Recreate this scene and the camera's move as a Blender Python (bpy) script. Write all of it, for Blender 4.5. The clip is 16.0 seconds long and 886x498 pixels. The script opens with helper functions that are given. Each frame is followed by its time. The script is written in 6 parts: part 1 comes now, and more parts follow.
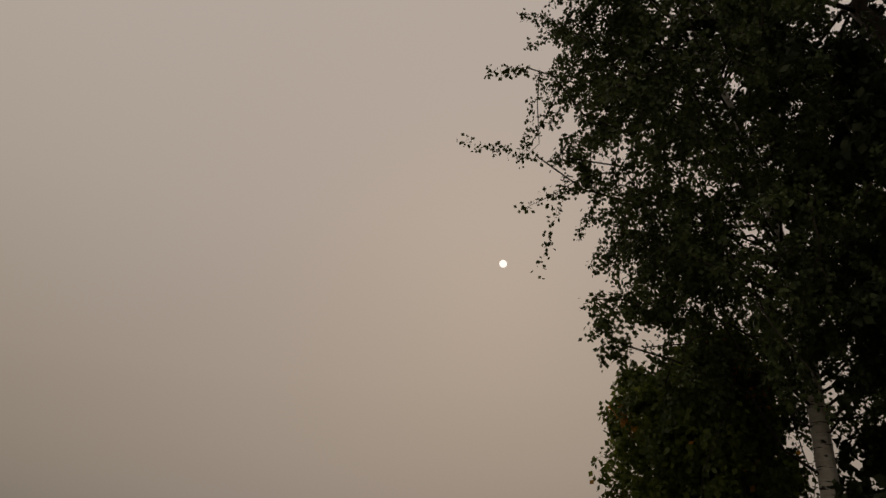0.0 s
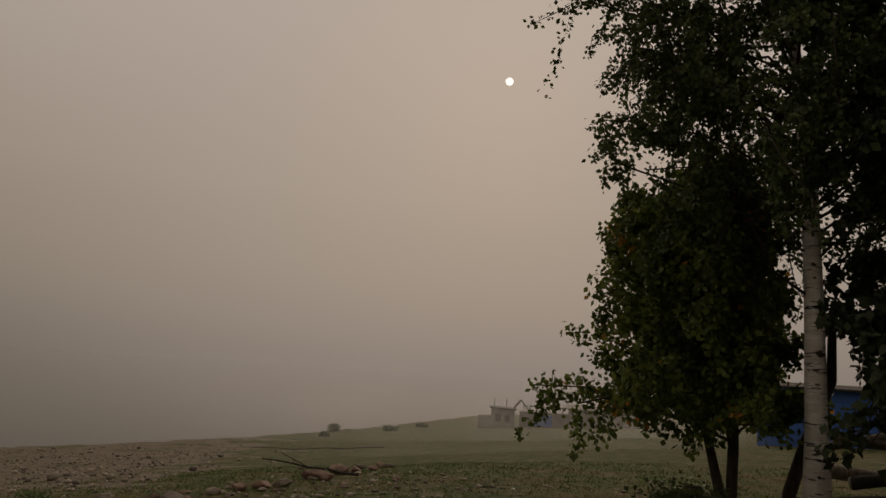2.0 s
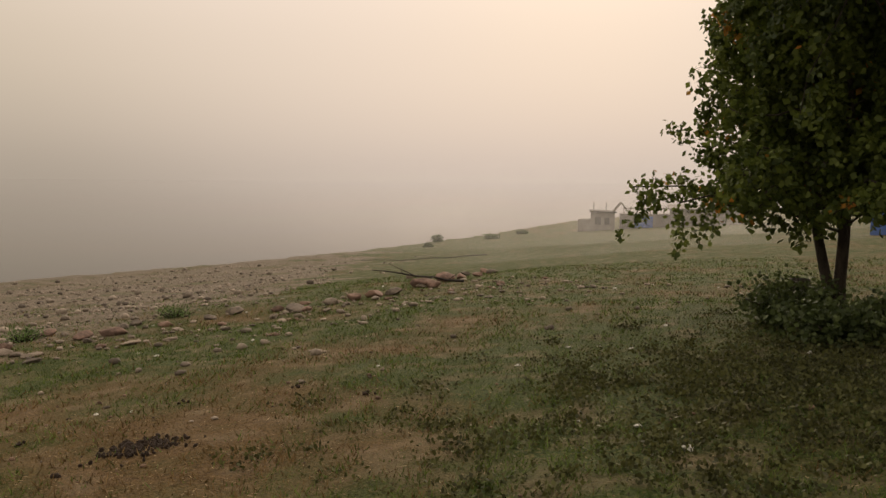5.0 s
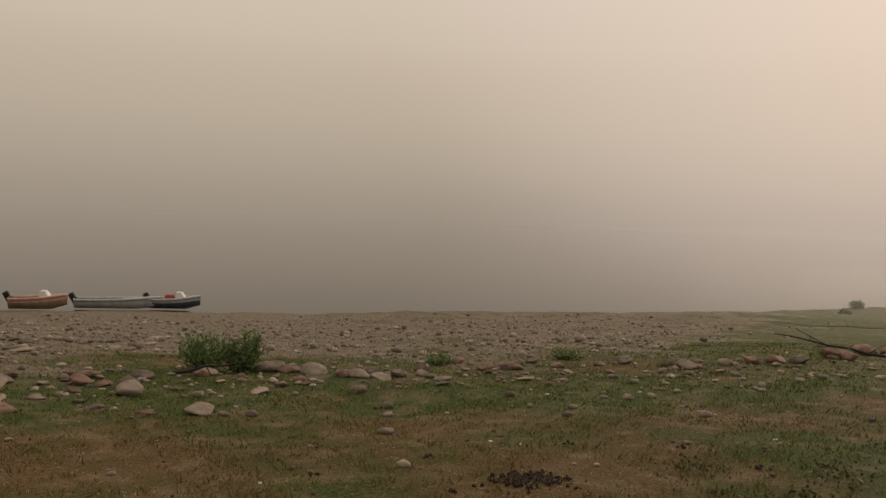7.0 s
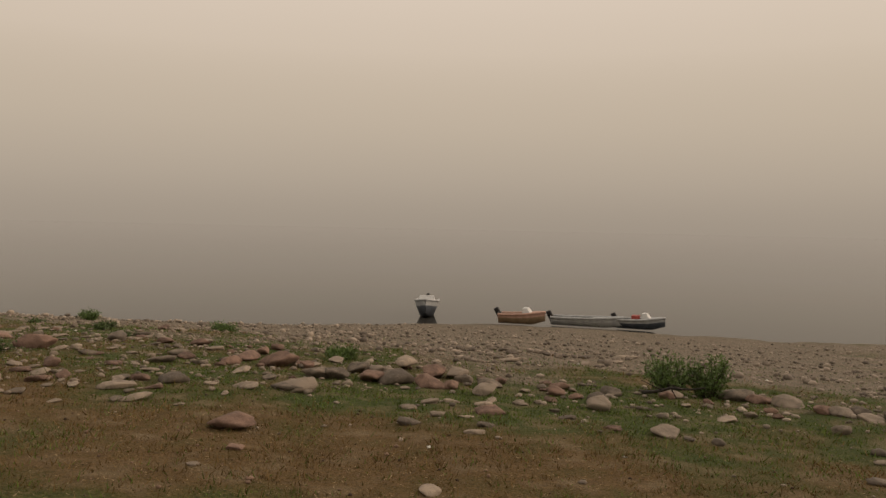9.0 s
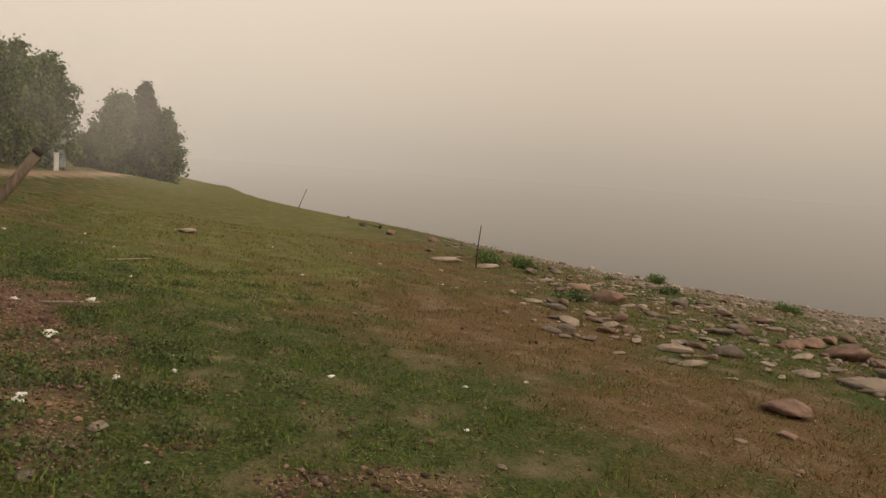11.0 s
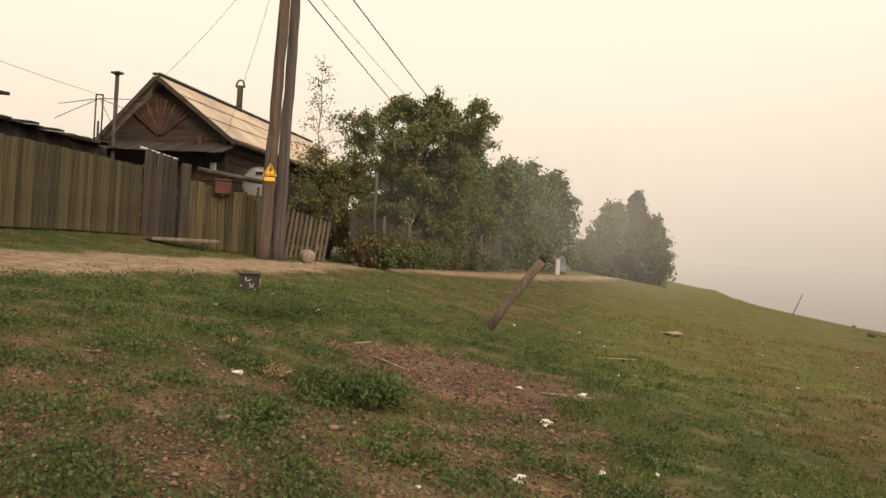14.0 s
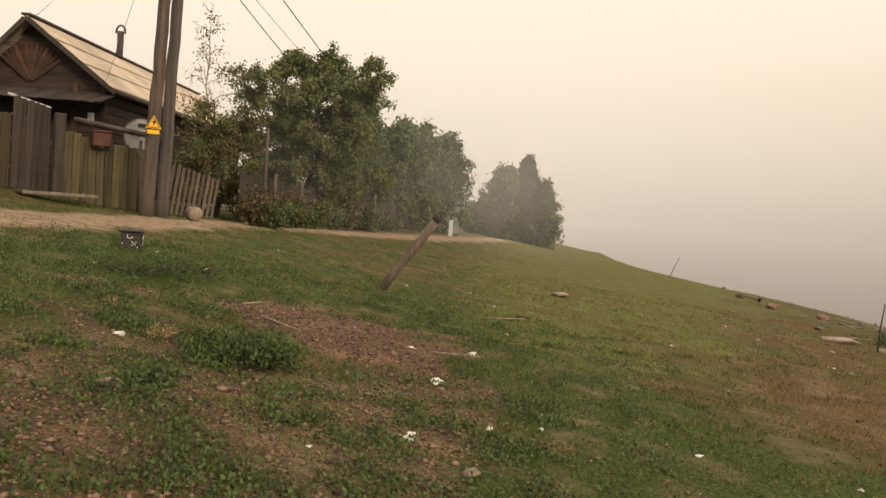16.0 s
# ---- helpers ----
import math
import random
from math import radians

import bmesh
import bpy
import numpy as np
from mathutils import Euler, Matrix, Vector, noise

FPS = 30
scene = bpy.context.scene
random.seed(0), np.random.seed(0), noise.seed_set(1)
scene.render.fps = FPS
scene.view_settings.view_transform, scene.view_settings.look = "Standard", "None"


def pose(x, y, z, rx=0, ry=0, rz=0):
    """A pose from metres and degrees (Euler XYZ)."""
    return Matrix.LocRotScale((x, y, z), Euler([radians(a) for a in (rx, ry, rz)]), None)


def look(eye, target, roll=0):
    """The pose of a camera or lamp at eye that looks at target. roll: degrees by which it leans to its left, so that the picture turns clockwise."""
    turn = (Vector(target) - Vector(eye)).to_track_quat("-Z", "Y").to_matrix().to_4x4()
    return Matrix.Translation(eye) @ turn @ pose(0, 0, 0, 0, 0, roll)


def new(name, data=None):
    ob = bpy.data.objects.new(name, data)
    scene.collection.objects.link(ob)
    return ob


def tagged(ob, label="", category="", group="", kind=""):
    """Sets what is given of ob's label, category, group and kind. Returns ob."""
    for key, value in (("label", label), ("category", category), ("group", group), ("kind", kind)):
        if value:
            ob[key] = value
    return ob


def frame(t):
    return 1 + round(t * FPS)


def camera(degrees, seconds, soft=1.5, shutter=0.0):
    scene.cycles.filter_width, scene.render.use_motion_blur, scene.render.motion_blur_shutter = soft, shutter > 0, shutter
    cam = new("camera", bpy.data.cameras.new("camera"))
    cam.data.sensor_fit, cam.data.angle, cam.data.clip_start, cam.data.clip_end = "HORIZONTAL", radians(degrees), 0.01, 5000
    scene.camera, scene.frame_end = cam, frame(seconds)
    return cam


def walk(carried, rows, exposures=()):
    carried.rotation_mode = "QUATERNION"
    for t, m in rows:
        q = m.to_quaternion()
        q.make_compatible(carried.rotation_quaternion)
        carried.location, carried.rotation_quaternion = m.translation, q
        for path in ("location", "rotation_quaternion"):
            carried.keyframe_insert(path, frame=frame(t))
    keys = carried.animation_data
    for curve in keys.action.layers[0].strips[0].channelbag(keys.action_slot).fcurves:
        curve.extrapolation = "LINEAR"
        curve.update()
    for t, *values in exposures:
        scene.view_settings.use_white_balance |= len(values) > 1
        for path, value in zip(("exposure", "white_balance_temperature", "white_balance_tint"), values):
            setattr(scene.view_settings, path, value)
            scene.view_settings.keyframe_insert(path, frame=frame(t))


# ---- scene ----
# ---- the camera and its walk ----
EYE = (0.0, 0.0, 1.6)
cam = camera(59.9, 16.0, soft=1.5)
walk(cam, [
    (0.0, pose(*EYE, 112.74, -2.58, -46.61)),
    (0.5, pose(*EYE, 117.57, -4.74, -48.69)),
    (1.0, pose(*EYE, 117.54, -4.12, -48.73)),
    (1.5, pose(*EYE, 109.62, -4.34, -48.28)),
    (2.0, pose(*EYE, 99.27, -3.76, -46.68)),
    (2.5, pose(*EYE, 89.84, -2.05, -44.67)),
    (3.0, pose(*EYE, 83.96, -0.79, -43.46)), (3.2, pose(*EYE, 82.67, -0.76, -43.20)),
    (5.3, pose(*EYE, 85.82, -0.60, -37.37)), (5.5, pose(*EYE, 86.24, -0.98, -34.57)),
    (6.0, pose(*EYE, 87.27, -1.81, -26.73)), (6.5, pose(*EYE, 87.79, -2.42, -18.73)),
    (7.0, pose(*EYE, 87.93, -2.55, -10.50)), (7.5, pose(*EYE, 88.09, -2.42, -2.75)),
    (8.0, pose(*EYE, 88.02, -1.54, 5.55)), (8.2, pose(*EYE, 88.13, -0.92, 9.04)),
    (10.3, pose(*EYE, 86.16, -5.23, 48.54)), (10.5, pose(*EYE, 85.58, -5.34, 52.96)),
    (11.0, pose(*EYE, 84.46, -4.06, 63.86)), (11.5, pose(*EYE, 84.11, -2.38, 76.11)),
    (12.0, pose(*EYE, 85.28, -2.60, 87.09)), (12.5, pose(*EYE, 86.68, -4.01, 95.07)),
    (13.0, pose(*EYE, 88.21, -3.78, 98.74)), (13.5, pose(*EYE, 89.42, -3.59, 98.99)),
    (14.0, pose(*EYE, 89.82, -3.39, 98.99)), (14.5, pose(*EYE, 89.70, -3.42, 97.93)),
    (15.0, pose(*EYE, 88.99, -3.49, 96.38)), (15.5, pose(*EYE, 88.19, -3.71, 94.17)),
    (16.0, pose(*EYE, 87.42, -4.37, 91.07))],
    exposures=[(0.0, -1.1), (1.5, -1.14), (2.0, -1.06), (2.5, -0.54), (3.0, 0.15), (5.5, 0.24), (6.3, -0.02), (7.0, -0.08), (8.0, -0.03), (10.5, 0.16), (11.5, 0.55), (12.5, 0.76), (13.5, 0.76), (16.0, 0.68)])

# ---- world: a smoky sky, brighter overhead and round the sun, with a dim veil over the lake ----
SUN_AZ, SUN_EL = 50.4, 21.8        # east of the lake, above the horizon
sun_way = Vector((math.sin(radians(SUN_AZ)) * math.cos(radians(SUN_EL)), math.cos(radians(SUN_AZ)) * math.cos(radians(SUN_EL)), math.sin(radians(SUN_EL))))
world = bpy.data.worlds.new("smoky_sky")
scene.world = world
world.use_nodes = True
wn, wl = world.node_tree.nodes, world.node_tree.links
wn.clear()
w_out, w_bg = wn.new("ShaderNodeOutputWorld"), wn.new("ShaderNodeBackground")
w_sky = wn.new("ShaderNodeTexSky")
w_sky.sky_type = "NISHITA"
w_sky.sun_disc = False
w_sky.sun_elevation, w_sky.sun_rotation = radians(SUN_EL), radians(SUN_AZ)
w_sky.dust_density, w_sky.air_density = 6.0, 2.0
w_co, w_sep, w_ramp = wn.new("ShaderNodeTexCoord"), wn.new("ShaderNodeSeparateXYZ"), wn.new("ShaderNodeValToRGB")
wl.new(w_co.outputs["Generated"], w_sep.inputs[0])
wl.new(w_sep.outputs["Z"], w_ramp.inputs[0])
cr = w_ramp.color_ramp
cr.interpolation = "B_SPLINE"
SKY = [(0.0, (0.335, 0.279, 0.223)), (0.06, (0.43, 0.359, 0.286)), (0.13, (0.515, 0.427, 0.332)), (0.22, (0.59, 0.487, 0.382)), (0.42, (0.83, 0.699, 0.593)), (0.7, (1.0, 0.853, 0.742)), (1.0, (0.98, 0.845, 0.735))]
while len(cr.elements) < len(SKY):
    cr.elements.new(0.5)
for el, (p, c) in zip(cr.elements, SKY):
    el.position, el.color = p, (*c, 1)
# a broad glow round the sun, and a paler sky inland
w_dot = wn.new("ShaderNodeVectorMath")
w_dot.operation = "DOT_PRODUCT"
wl.new(w_co.outputs["Generated"], w_dot.inputs[0])
w_dot.inputs[1].default_value = sun_way
w_glow = wn.new("ShaderNodeMapRange")
w_glow.interpolation_type = "SMOOTHSTEP"
for i, v in zip((1, 2, 3, 4), (0.7, 1.0, 0.0, 0.41)):
    w_glow.inputs[i].default_value = v
wl.new(w_dot.outputs["Value"], w_glow.inputs[0])
w_mix = wn.new("ShaderNodeMixRGB")
wl.new(w_glow.outputs[0], w_mix.inputs[0])
wl.new(w_ramp.outputs[0], w_mix.inputs[1])
w_mix.inputs[2].default_value = (0.90, 0.735, 0.645, 1)
w_west = wn.new("ShaderNodeMapRange")
w_west.interpolation_type = "SMOOTHSTEP"
for i, v in zip((1, 2, 3, 4), (0.5, 1.0, 0.0, 0.78)):
    w_west.inputs[i].default_value = v
w_dot2 = wn.new("ShaderNodeVectorMath")
w_dot2.operation = "DOT_PRODUCT"
wl.new(w_co.outputs["Generated"], w_dot2.inputs[0])
w_dot2.inputs[1].default_value = (-0.93, -0.36, 0.1)
wl.new(w_dot2.outputs["Value"], w_west.inputs[0])
w_mix2 = wn.new("ShaderNodeMixRGB")
wl.new(w_west.outputs[0], w_mix2.inputs[0])
wl.new(w_mix.outputs[0], w_mix2.inputs[1])
w_inland = wn.new("ShaderNodeValToRGB")
w_inland.color_ramp.interpolation = "B_SPLINE"
INLAND = [(0.0, (0.46, 0.395, 0.325)), (0.08, (0.56, 0.48, 0.39)), (0.2, (0.67, 0.57, 0.46)), (1.0, (0.71, 0.605, 0.49))]
while len(w_inland.color_ramp.elements) < len(INLAND):
    w_inland.color_ramp.elements.new(0.5)
for el, (p, c) in zip(w_inland.color_ramp.elements, INLAND):
    el.position, el.color = p, (*c, 1)
wl.new(w_sep.outputs["Z"], w_inland.inputs[0])
wl.new(w_inland.outputs[0], w_mix2.inputs[2])
w_mix3 = wn.new("ShaderNodeMixRGB")
w_mix3.inputs[0].default_value = 0.002
wl.new(w_mix2.outputs[0], w_mix3.inputs[1])
wl.new(w_sky.outputs[0], w_mix3.inputs[2])
wl.new(w_mix3.outputs[0], w_bg.inputs[0])
w_bg.inputs[1].default_value = 1.0
wl.new(w_bg.outputs[0], w_out.inputs[0])
sun_data = bpy.data.lights.new("sunlight", "SUN")
sun_data.energy, sun_data.angle, sun_data.color = 1.7, radians(12), (1.0, 0.78, 0.6)
new("sunlight", sun_data).matrix_world = look(sun_way * 50, (0, 0, 0))

# ---- materials ----
def material(name, base, dark, scale=6.0, rough=0.85, bump=0.3, detail=6.0, metal=0.0, stretch=(1, 1, 1), by_object=0.0, by_island=0.0, third=None, spec=0.3, coords="Object", trans=0.0):
    """Two tones mixed by coarse and fine noise, with relief; by_object and by_island vary the tone from piece to piece."""
    m = bpy.data.materials.new(name)
    m.use_nodes = True
    n, l = m.node_tree.nodes, m.node_tree.links
    b = n["Principled BSDF"]
    co, mp = n.new("ShaderNodeTexCoord"), n.new("ShaderNodeMapping")
    mp.inputs["Scale"].default_value = stretch
    l.new(co.outputs[coords], mp.inputs[0])
    n1, n2 = n.new("ShaderNodeTexNoise"), n.new("ShaderNodeTexNoise")
    for q, s in ((n1, scale), (n2, scale * 7.3)):
        q.inputs["Scale"].default_value, q.inputs["Detail"].default_value = s, detail
        l.new(mp.outputs[0], q.inputs[0])
    add = n.new("ShaderNodeMath")
    add.operation = "MULTIPLY_ADD"
    l.new(n2.outputs[0], add.inputs[0])
    add.inputs[1].default_value = 0.5
    l.new(n1.outputs[0], add.inputs[2])
    last = add.outputs[0]
    for amount, node, socket in ((by_object, "ShaderNodeObjectInfo", "Random"), (by_island, "ShaderNodeNewGeometry", "Random Per Island")):
        if amount:
            src, ma = n.new(node), n.new("ShaderNodeMath")
            ma.operation = "MULTIPLY_ADD"
            l.new(src.outputs[socket], ma.inputs[0])
            ma.inputs[1].default_value = amount
            l.new(last, ma.inputs[2])
            sub = n.new("ShaderNodeMath")
            sub.operation = "SUBTRACT"
            l.new(ma.outputs[0], sub.inputs[0])
            sub.inputs[1].default_value = amount / 2
            last = sub.outputs[0]
    ramp = n.new("ShaderNodeValToRGB")
    l.new(last, ramp.inputs[0])
    e = ramp.color_ramp.elements
    e[0].position, e[0].color, e[1].position, e[1].color = 0.5, (*dark, 1), 0.98, (*base, 1)
    if third:
        x = ramp.color_ramp.elements.new(0.999)
        x.color = (*third, 1)
        e[1].position = 0.8
    l.new(ramp.outputs[0], b.inputs["Base Color"])
    b.inputs["Roughness"].default_value, b.inputs["Metallic"].default_value = rough, metal
    b.inputs["Specular IOR Level"].default_value = spec
    if bump:
        bu = n.new("ShaderNodeBump")
        bu.inputs["Strength"].default_value, bu.inputs["Distance"].default_value = bump, 0.03
        l.new(add.outputs[0], bu.inputs["Height"])
        l.new(bu.outputs[0], b.inputs["Normal"])
    if trans:
        tr, mx = n.new("ShaderNodeBsdfTranslucent"), n.new("ShaderNodeMixShader")
        l.new(ramp.outputs[0], tr.inputs[0])
        mx.inputs[0].default_value = trans
        l.new(b.outputs[0], mx.inputs[1])
        l.new(tr.outputs[0], mx.inputs[2])
        l.new(mx.outputs[0], n["Material Output"].inputs[0])
    return m


OLD_WOOD = material("weathered_grey_wood", (0.20, 0.165, 0.125), (0.06, 0.047, 0.035), 3.0, 0.9, 0.5, stretch=(6, 6, 0.5), by_object=0.25)
MOSS_WOOD = material("mossy_fence_wood", (0.095, 0.081, 0.04), (0.028, 0.024, 0.0125), 3.0, 0.9, 0.5, stretch=(6, 6, 0.6), by_object=0.4)
DARK_WOOD = material("dark_weathered_wood", (0.062, 0.051, 0.04), (0.017, 0.0145, 0.012), 2.5, 0.9, 0.5, stretch=(5, 5, 0.7), by_object=0.25)
LOG_WOOD = material("old_brown_house_boards", (0.052, 0.037, 0.028), (0.016, 0.012, 0.009), 2.0, 0.9, 0.5, stretch=(0.6, 0.6, 6), by_object=0.25)
WARM_WOOD = material("red_brown_carved_boards", (0.065, 0.037, 0.024), (0.02, 0.013, 0.01), 3.0, 0.85, 0.4, by_object=0.3)
WARM_BRIGHT = material("orange_brown_carved_boards", (0.12, 0.062, 0.034), (0.035, 0.02, 0.012), 3.0, 0.85, 0.4, by_object=0.3)
POLE_WOOD = material("brown_pole_wood", (0.128, 0.098, 0.074), (0.038, 0.029, 0.022), 2.0, 0.9, 0.6, stretch=(7, 7, 0.4))
POLE_GREY = material("grey_pole_wood", (0.11, 0.095, 0.082), (0.04, 0.034, 0.03), 2.0, 0.9, 0.6, stretch=(7, 7, 0.4))
ROOF_SLATE = material("old_corrugated_cement_sheet", (0.49, 0.415, 0.315), (0.29, 0.24, 0.18), 1.2, 0.9, 0.25)
DARK_METAL = material("dark_rusty_metal", (0.09, 0.075, 0.065), (0.03, 0.026, 0.024), 6.0, 0.6, 0.2, metal=0.4)
RED_PAINT = material("faded_red_paint", (0.085, 0.026, 0.016), (0.03, 0.012, 0.009), 6.0, 0.6, 0.2)
GREY_PAINT = material("chalky_grey_plastic", (0.55, 0.55, 0.53), (0.40, 0.40, 0.38), 3.0, 0.5, 0.1)
WHITE_PAINT = material("off_white_paint", (0.72, 0.71, 0.68), (0.50, 0.49, 0.46), 3.0, 0.6, 0.1)
YELLOW = material("yellow_sign_enamel", (0.80, 0.46, 0.02), (0.62, 0.34, 0.02), 9.0, 0.5, 0.05)
BLACK = material("black_paint", (0.015, 0.014, 0.013), (0.008, 0.008, 0.008), 9.0, 0.6, 0.05)
BLUE = material("blue_painted_boards", (0.05, 0.12, 0.36), (0.03, 0.075, 0.23), 2.0, 0.7, 0.2)
HUT_PAINT = material("pale_blue_grey_boards", (0.22, 0.26, 0.27), (0.13, 0.155, 0.165), 2.0, 0.8, 0.2)
STONE = material("river_stone", (0.215, 0.174, 0.13), (0.08, 0.065, 0.049), 5.0, 0.9, 0.5, by_object=0.5)
STONE_RED = material("reddish_river_stone", (0.215, 0.138, 0.1), (0.075, 0.048, 0.035), 5.0, 0.9, 0.5, by_object=0.4)
STONE_PALE = material("pale_flat_stone", (0.31, 0.25, 0.185), (0.14, 0.113, 0.085), 5.0, 0.9, 0.4, by_object=0.3)
PEBBLE = material("beach_pebbles", (0.31, 0.258, 0.198), (0.095, 0.078, 0.06), 3.0, 0.9, 0.3, by_island=0.7)
SOIL_STONE = material("soil_clods", (0.215, 0.142, 0.098), (0.05, 0.033, 0.023), 9.0, 0.95, 0.2, by_island=0.9)
STRAW = material("bleached_straw", (0.34, 0.25, 0.13), (0.17, 0.12, 0.06), 6.0, 0.85, 0, by_island=0.6)
POST_WOOD = material("bleached_post_wood", (0.165, 0.13, 0.095), (0.05, 0.039, 0.03), 2.5, 0.9, 0.5, stretch=(6, 6, 0.6))
LITTER = material("pale_scraps", (0.66, 0.66, 0.60), (0.42, 0.40, 0.34), 12.0, 0.8, 0.2, by_object=0.3)
DUNG = material("dark_dung", (0.045, 0.03, 0.02), (0.015, 0.011, 0.008), 14.0, 0.9, 0.5, by_island=0.3)
BARK = material("dark_bark", (0.07, 0.055, 0.042), (0.02, 0.016, 0.013), 5.0, 0.95, 0.7, stretch=(3, 3, 0.8))
BARK_PALE = material("pale_thin_bark", (0.32, 0.26, 0.19), (0.14, 0.11, 0.08), 5.0, 0.9, 0.4, stretch=(3, 3, 0.8))
BIRCH_BARK = material("white_birch_bark", (0.66, 0.63, 0.57), (0.40, 0.36, 0.31), 5.0, 0.8, 0.35, stretch=(1, 1, 3))
def mark_bark(m):
    """Dark sideways lenticels and cracks on the white bark."""
    n, l = m.node_tree.nodes, m.node_tree.links
    b = n["Principled BSDF"]
    old = b.inputs["Base Color"].links[0].from_socket
    co = n.new("ShaderNodeTexCoord")
    last = old
    for size, thin, lo, hi in (((3.0, 3.0, 22.0), 1.6, 0.60, 0.66), ((5.0, 5.0, 7.0), 1.0, 0.64, 0.69)):
        mp, q, r, mx = n.new("ShaderNodeMapping"), n.new("ShaderNodeTexNoise"), n.new("ShaderNodeMapRange"), n.new("ShaderNodeMixRGB")
        mp.inputs["Scale"].default_value = size
        q.inputs["Scale"].default_value, q.inputs["Detail"].default_value = thin, 4
        r.inputs[1].default_value, r.inputs[2].default_value = lo, hi
        l.new(co.outputs["Object"], mp.inputs[0])
        l.new(mp.outputs[0], q.inputs[0])
        l.new(q.outputs[0], r.inputs[0])
        l.new(r.outputs[0], mx.inputs[0])
        l.new(last, mx.inputs[1])
        mx.inputs[2].default_value = (0.035, 0.028, 0.024, 1)
        last = mx.outputs[0]
    l.new(last, b.inputs["Base Color"])


mark_bark(BIRCH_BARK)
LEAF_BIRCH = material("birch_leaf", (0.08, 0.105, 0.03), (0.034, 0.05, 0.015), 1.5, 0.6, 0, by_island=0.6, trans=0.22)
LEAF_OAK = material("broad_leaf", (0.135, 0.168, 0.03), (0.05, 0.072, 0.014), 1.2, 0.55, 0, by_island=0.6, trans=0.4)
LEAF_GOLD = material("turning_leaf", (0.52, 0.22, 0.035), (0.30, 0.17, 0.03), 1.2, 0.6, 0, by_island=0.6, trans=0.3)
LEAF_WEED = material("weed_leaf", (0.088, 0.125, 0.034), (0.036, 0.056, 0.016), 1.5, 0.65, 0, by_island=0.7, trans=0.2)
# weed leaf with the trees' shade put into its colour
LEAF_WEED_SHADED = material("shade_darkened_weed_leaf", (0.082, 0.086, 0.022), (0.032, 0.034, 0.01), 1.5, 0.7, 0, by_island=0.7, trans=0.15)
LEAF_ROWAN = material("rowan_leaf", (0.148, 0.174, 0.056), (0.06, 0.078, 0.027), 0.7, 0.6, 0, by_island=0.6, trans=0.25)
LEAF_RUST = material("rusty_leaf", (0.125, 0.098, 0.038), (0.058, 0.052, 0.022), 0.8, 0.7, 0, by_island=0.6, trans=0.2)
LEAF_FAR = material("grove_leaf", (0.10, 0.14, 0.045), (0.042, 0.064, 0.02), 0.5, 0.7, 0, by_island=0.5, trans=0.2)
LEAF_BUSH = material("willow_leaf", (0.13, 0.2, 0.055), (0.055, 0.088, 0.025), 1.5, 0.6, 0, by_island=0.5, trans=0.25)
NEEDLE = material("spruce_needles", (0.042, 0.056, 0.022), (0.018, 0.025, 0.011), 1.0, 0.7, 0, by_island=0.5)
HULL_RED = material("faded_pink_orange_hull", (0.46, 0.30, 0.235), (0.31, 0.19, 0.14), 3.0, 0.6, 0.1)
HULL_OCHRE = material("ochre_hull_side", (0.26, 0.19, 0.115), (0.16, 0.115, 0.068), 3.0, 0.6, 0.1)
RED_COVER = material("red_vinyl_cover", (0.36, 0.07, 0.055), (0.2, 0.04, 0.03), 4.0, 0.6, 0.1)
HULL_GREY = material("pale_grey_hull", (0.38, 0.39, 0.38), (0.24, 0.25, 0.25), 3.0, 0.5, 0.1)
HULL_DARK = material("dark_blue_hull", (0.075, 0.085, 0.10), (0.04, 0.047, 0.056), 3.0, 0.5, 0.1)
CONCRETE = material("grey_rendered_wall", (0.22, 0.20, 0.175), (0.13, 0.115, 0.10), 1.0, 0.95, 0.4)

# ---- mesh helpers ----
rng = np.random.default_rng(7)


def thing(name, x, y, z, rz=0.0, label="", category="", group="", kind=""):
    ob = new(name)
    ob.empty_display_size = 0.2
    ob.matrix_world = pose(x, y, z, 0, 0, rz)
    return tagged(ob, label, category, group, kind)


def as_mesh(name, verts, faces, mats, smooth=False, index=None):
    me = bpy.data.meshes.new(name)
    me.from_pydata([tuple(map(float, v)) for v in verts], [], [tuple(map(int, f)) for f in faces])
    for m in mats if isinstance(mats, (list, tuple)) else (mats,):
        me.materials.append(m)
    if smooth:
        me.polygons.foreach_set("use_smooth", np.ones(len(me.polygons), bool))
    if index is not None:
        me.polygons.foreach_set("material_index", np.asarray(index, np.int32))
    me.update()
    return me


def part(name, bm, mat, parent=None, label="", smooth=False, m=None):
    """Links a bmesh (or finished mesh) as one object under parent."""
    if isinstance(bm, bmesh.types.BMesh):
        me = bpy.data.meshes.new(name)
        bm.to_mesh(me)
        bm.free()
        me.materials.append(mat)
        if smooth:
            me.polygons.foreach_set("use_smooth", np.ones(len(me.polygons), bool))
    else:
        me = bm
    ob = new(name, me)
    if parent:
        ob.parent = parent
    if m is not None:
        ob.matrix_basis = m
    if label:
        ob["label"] = label
    return ob


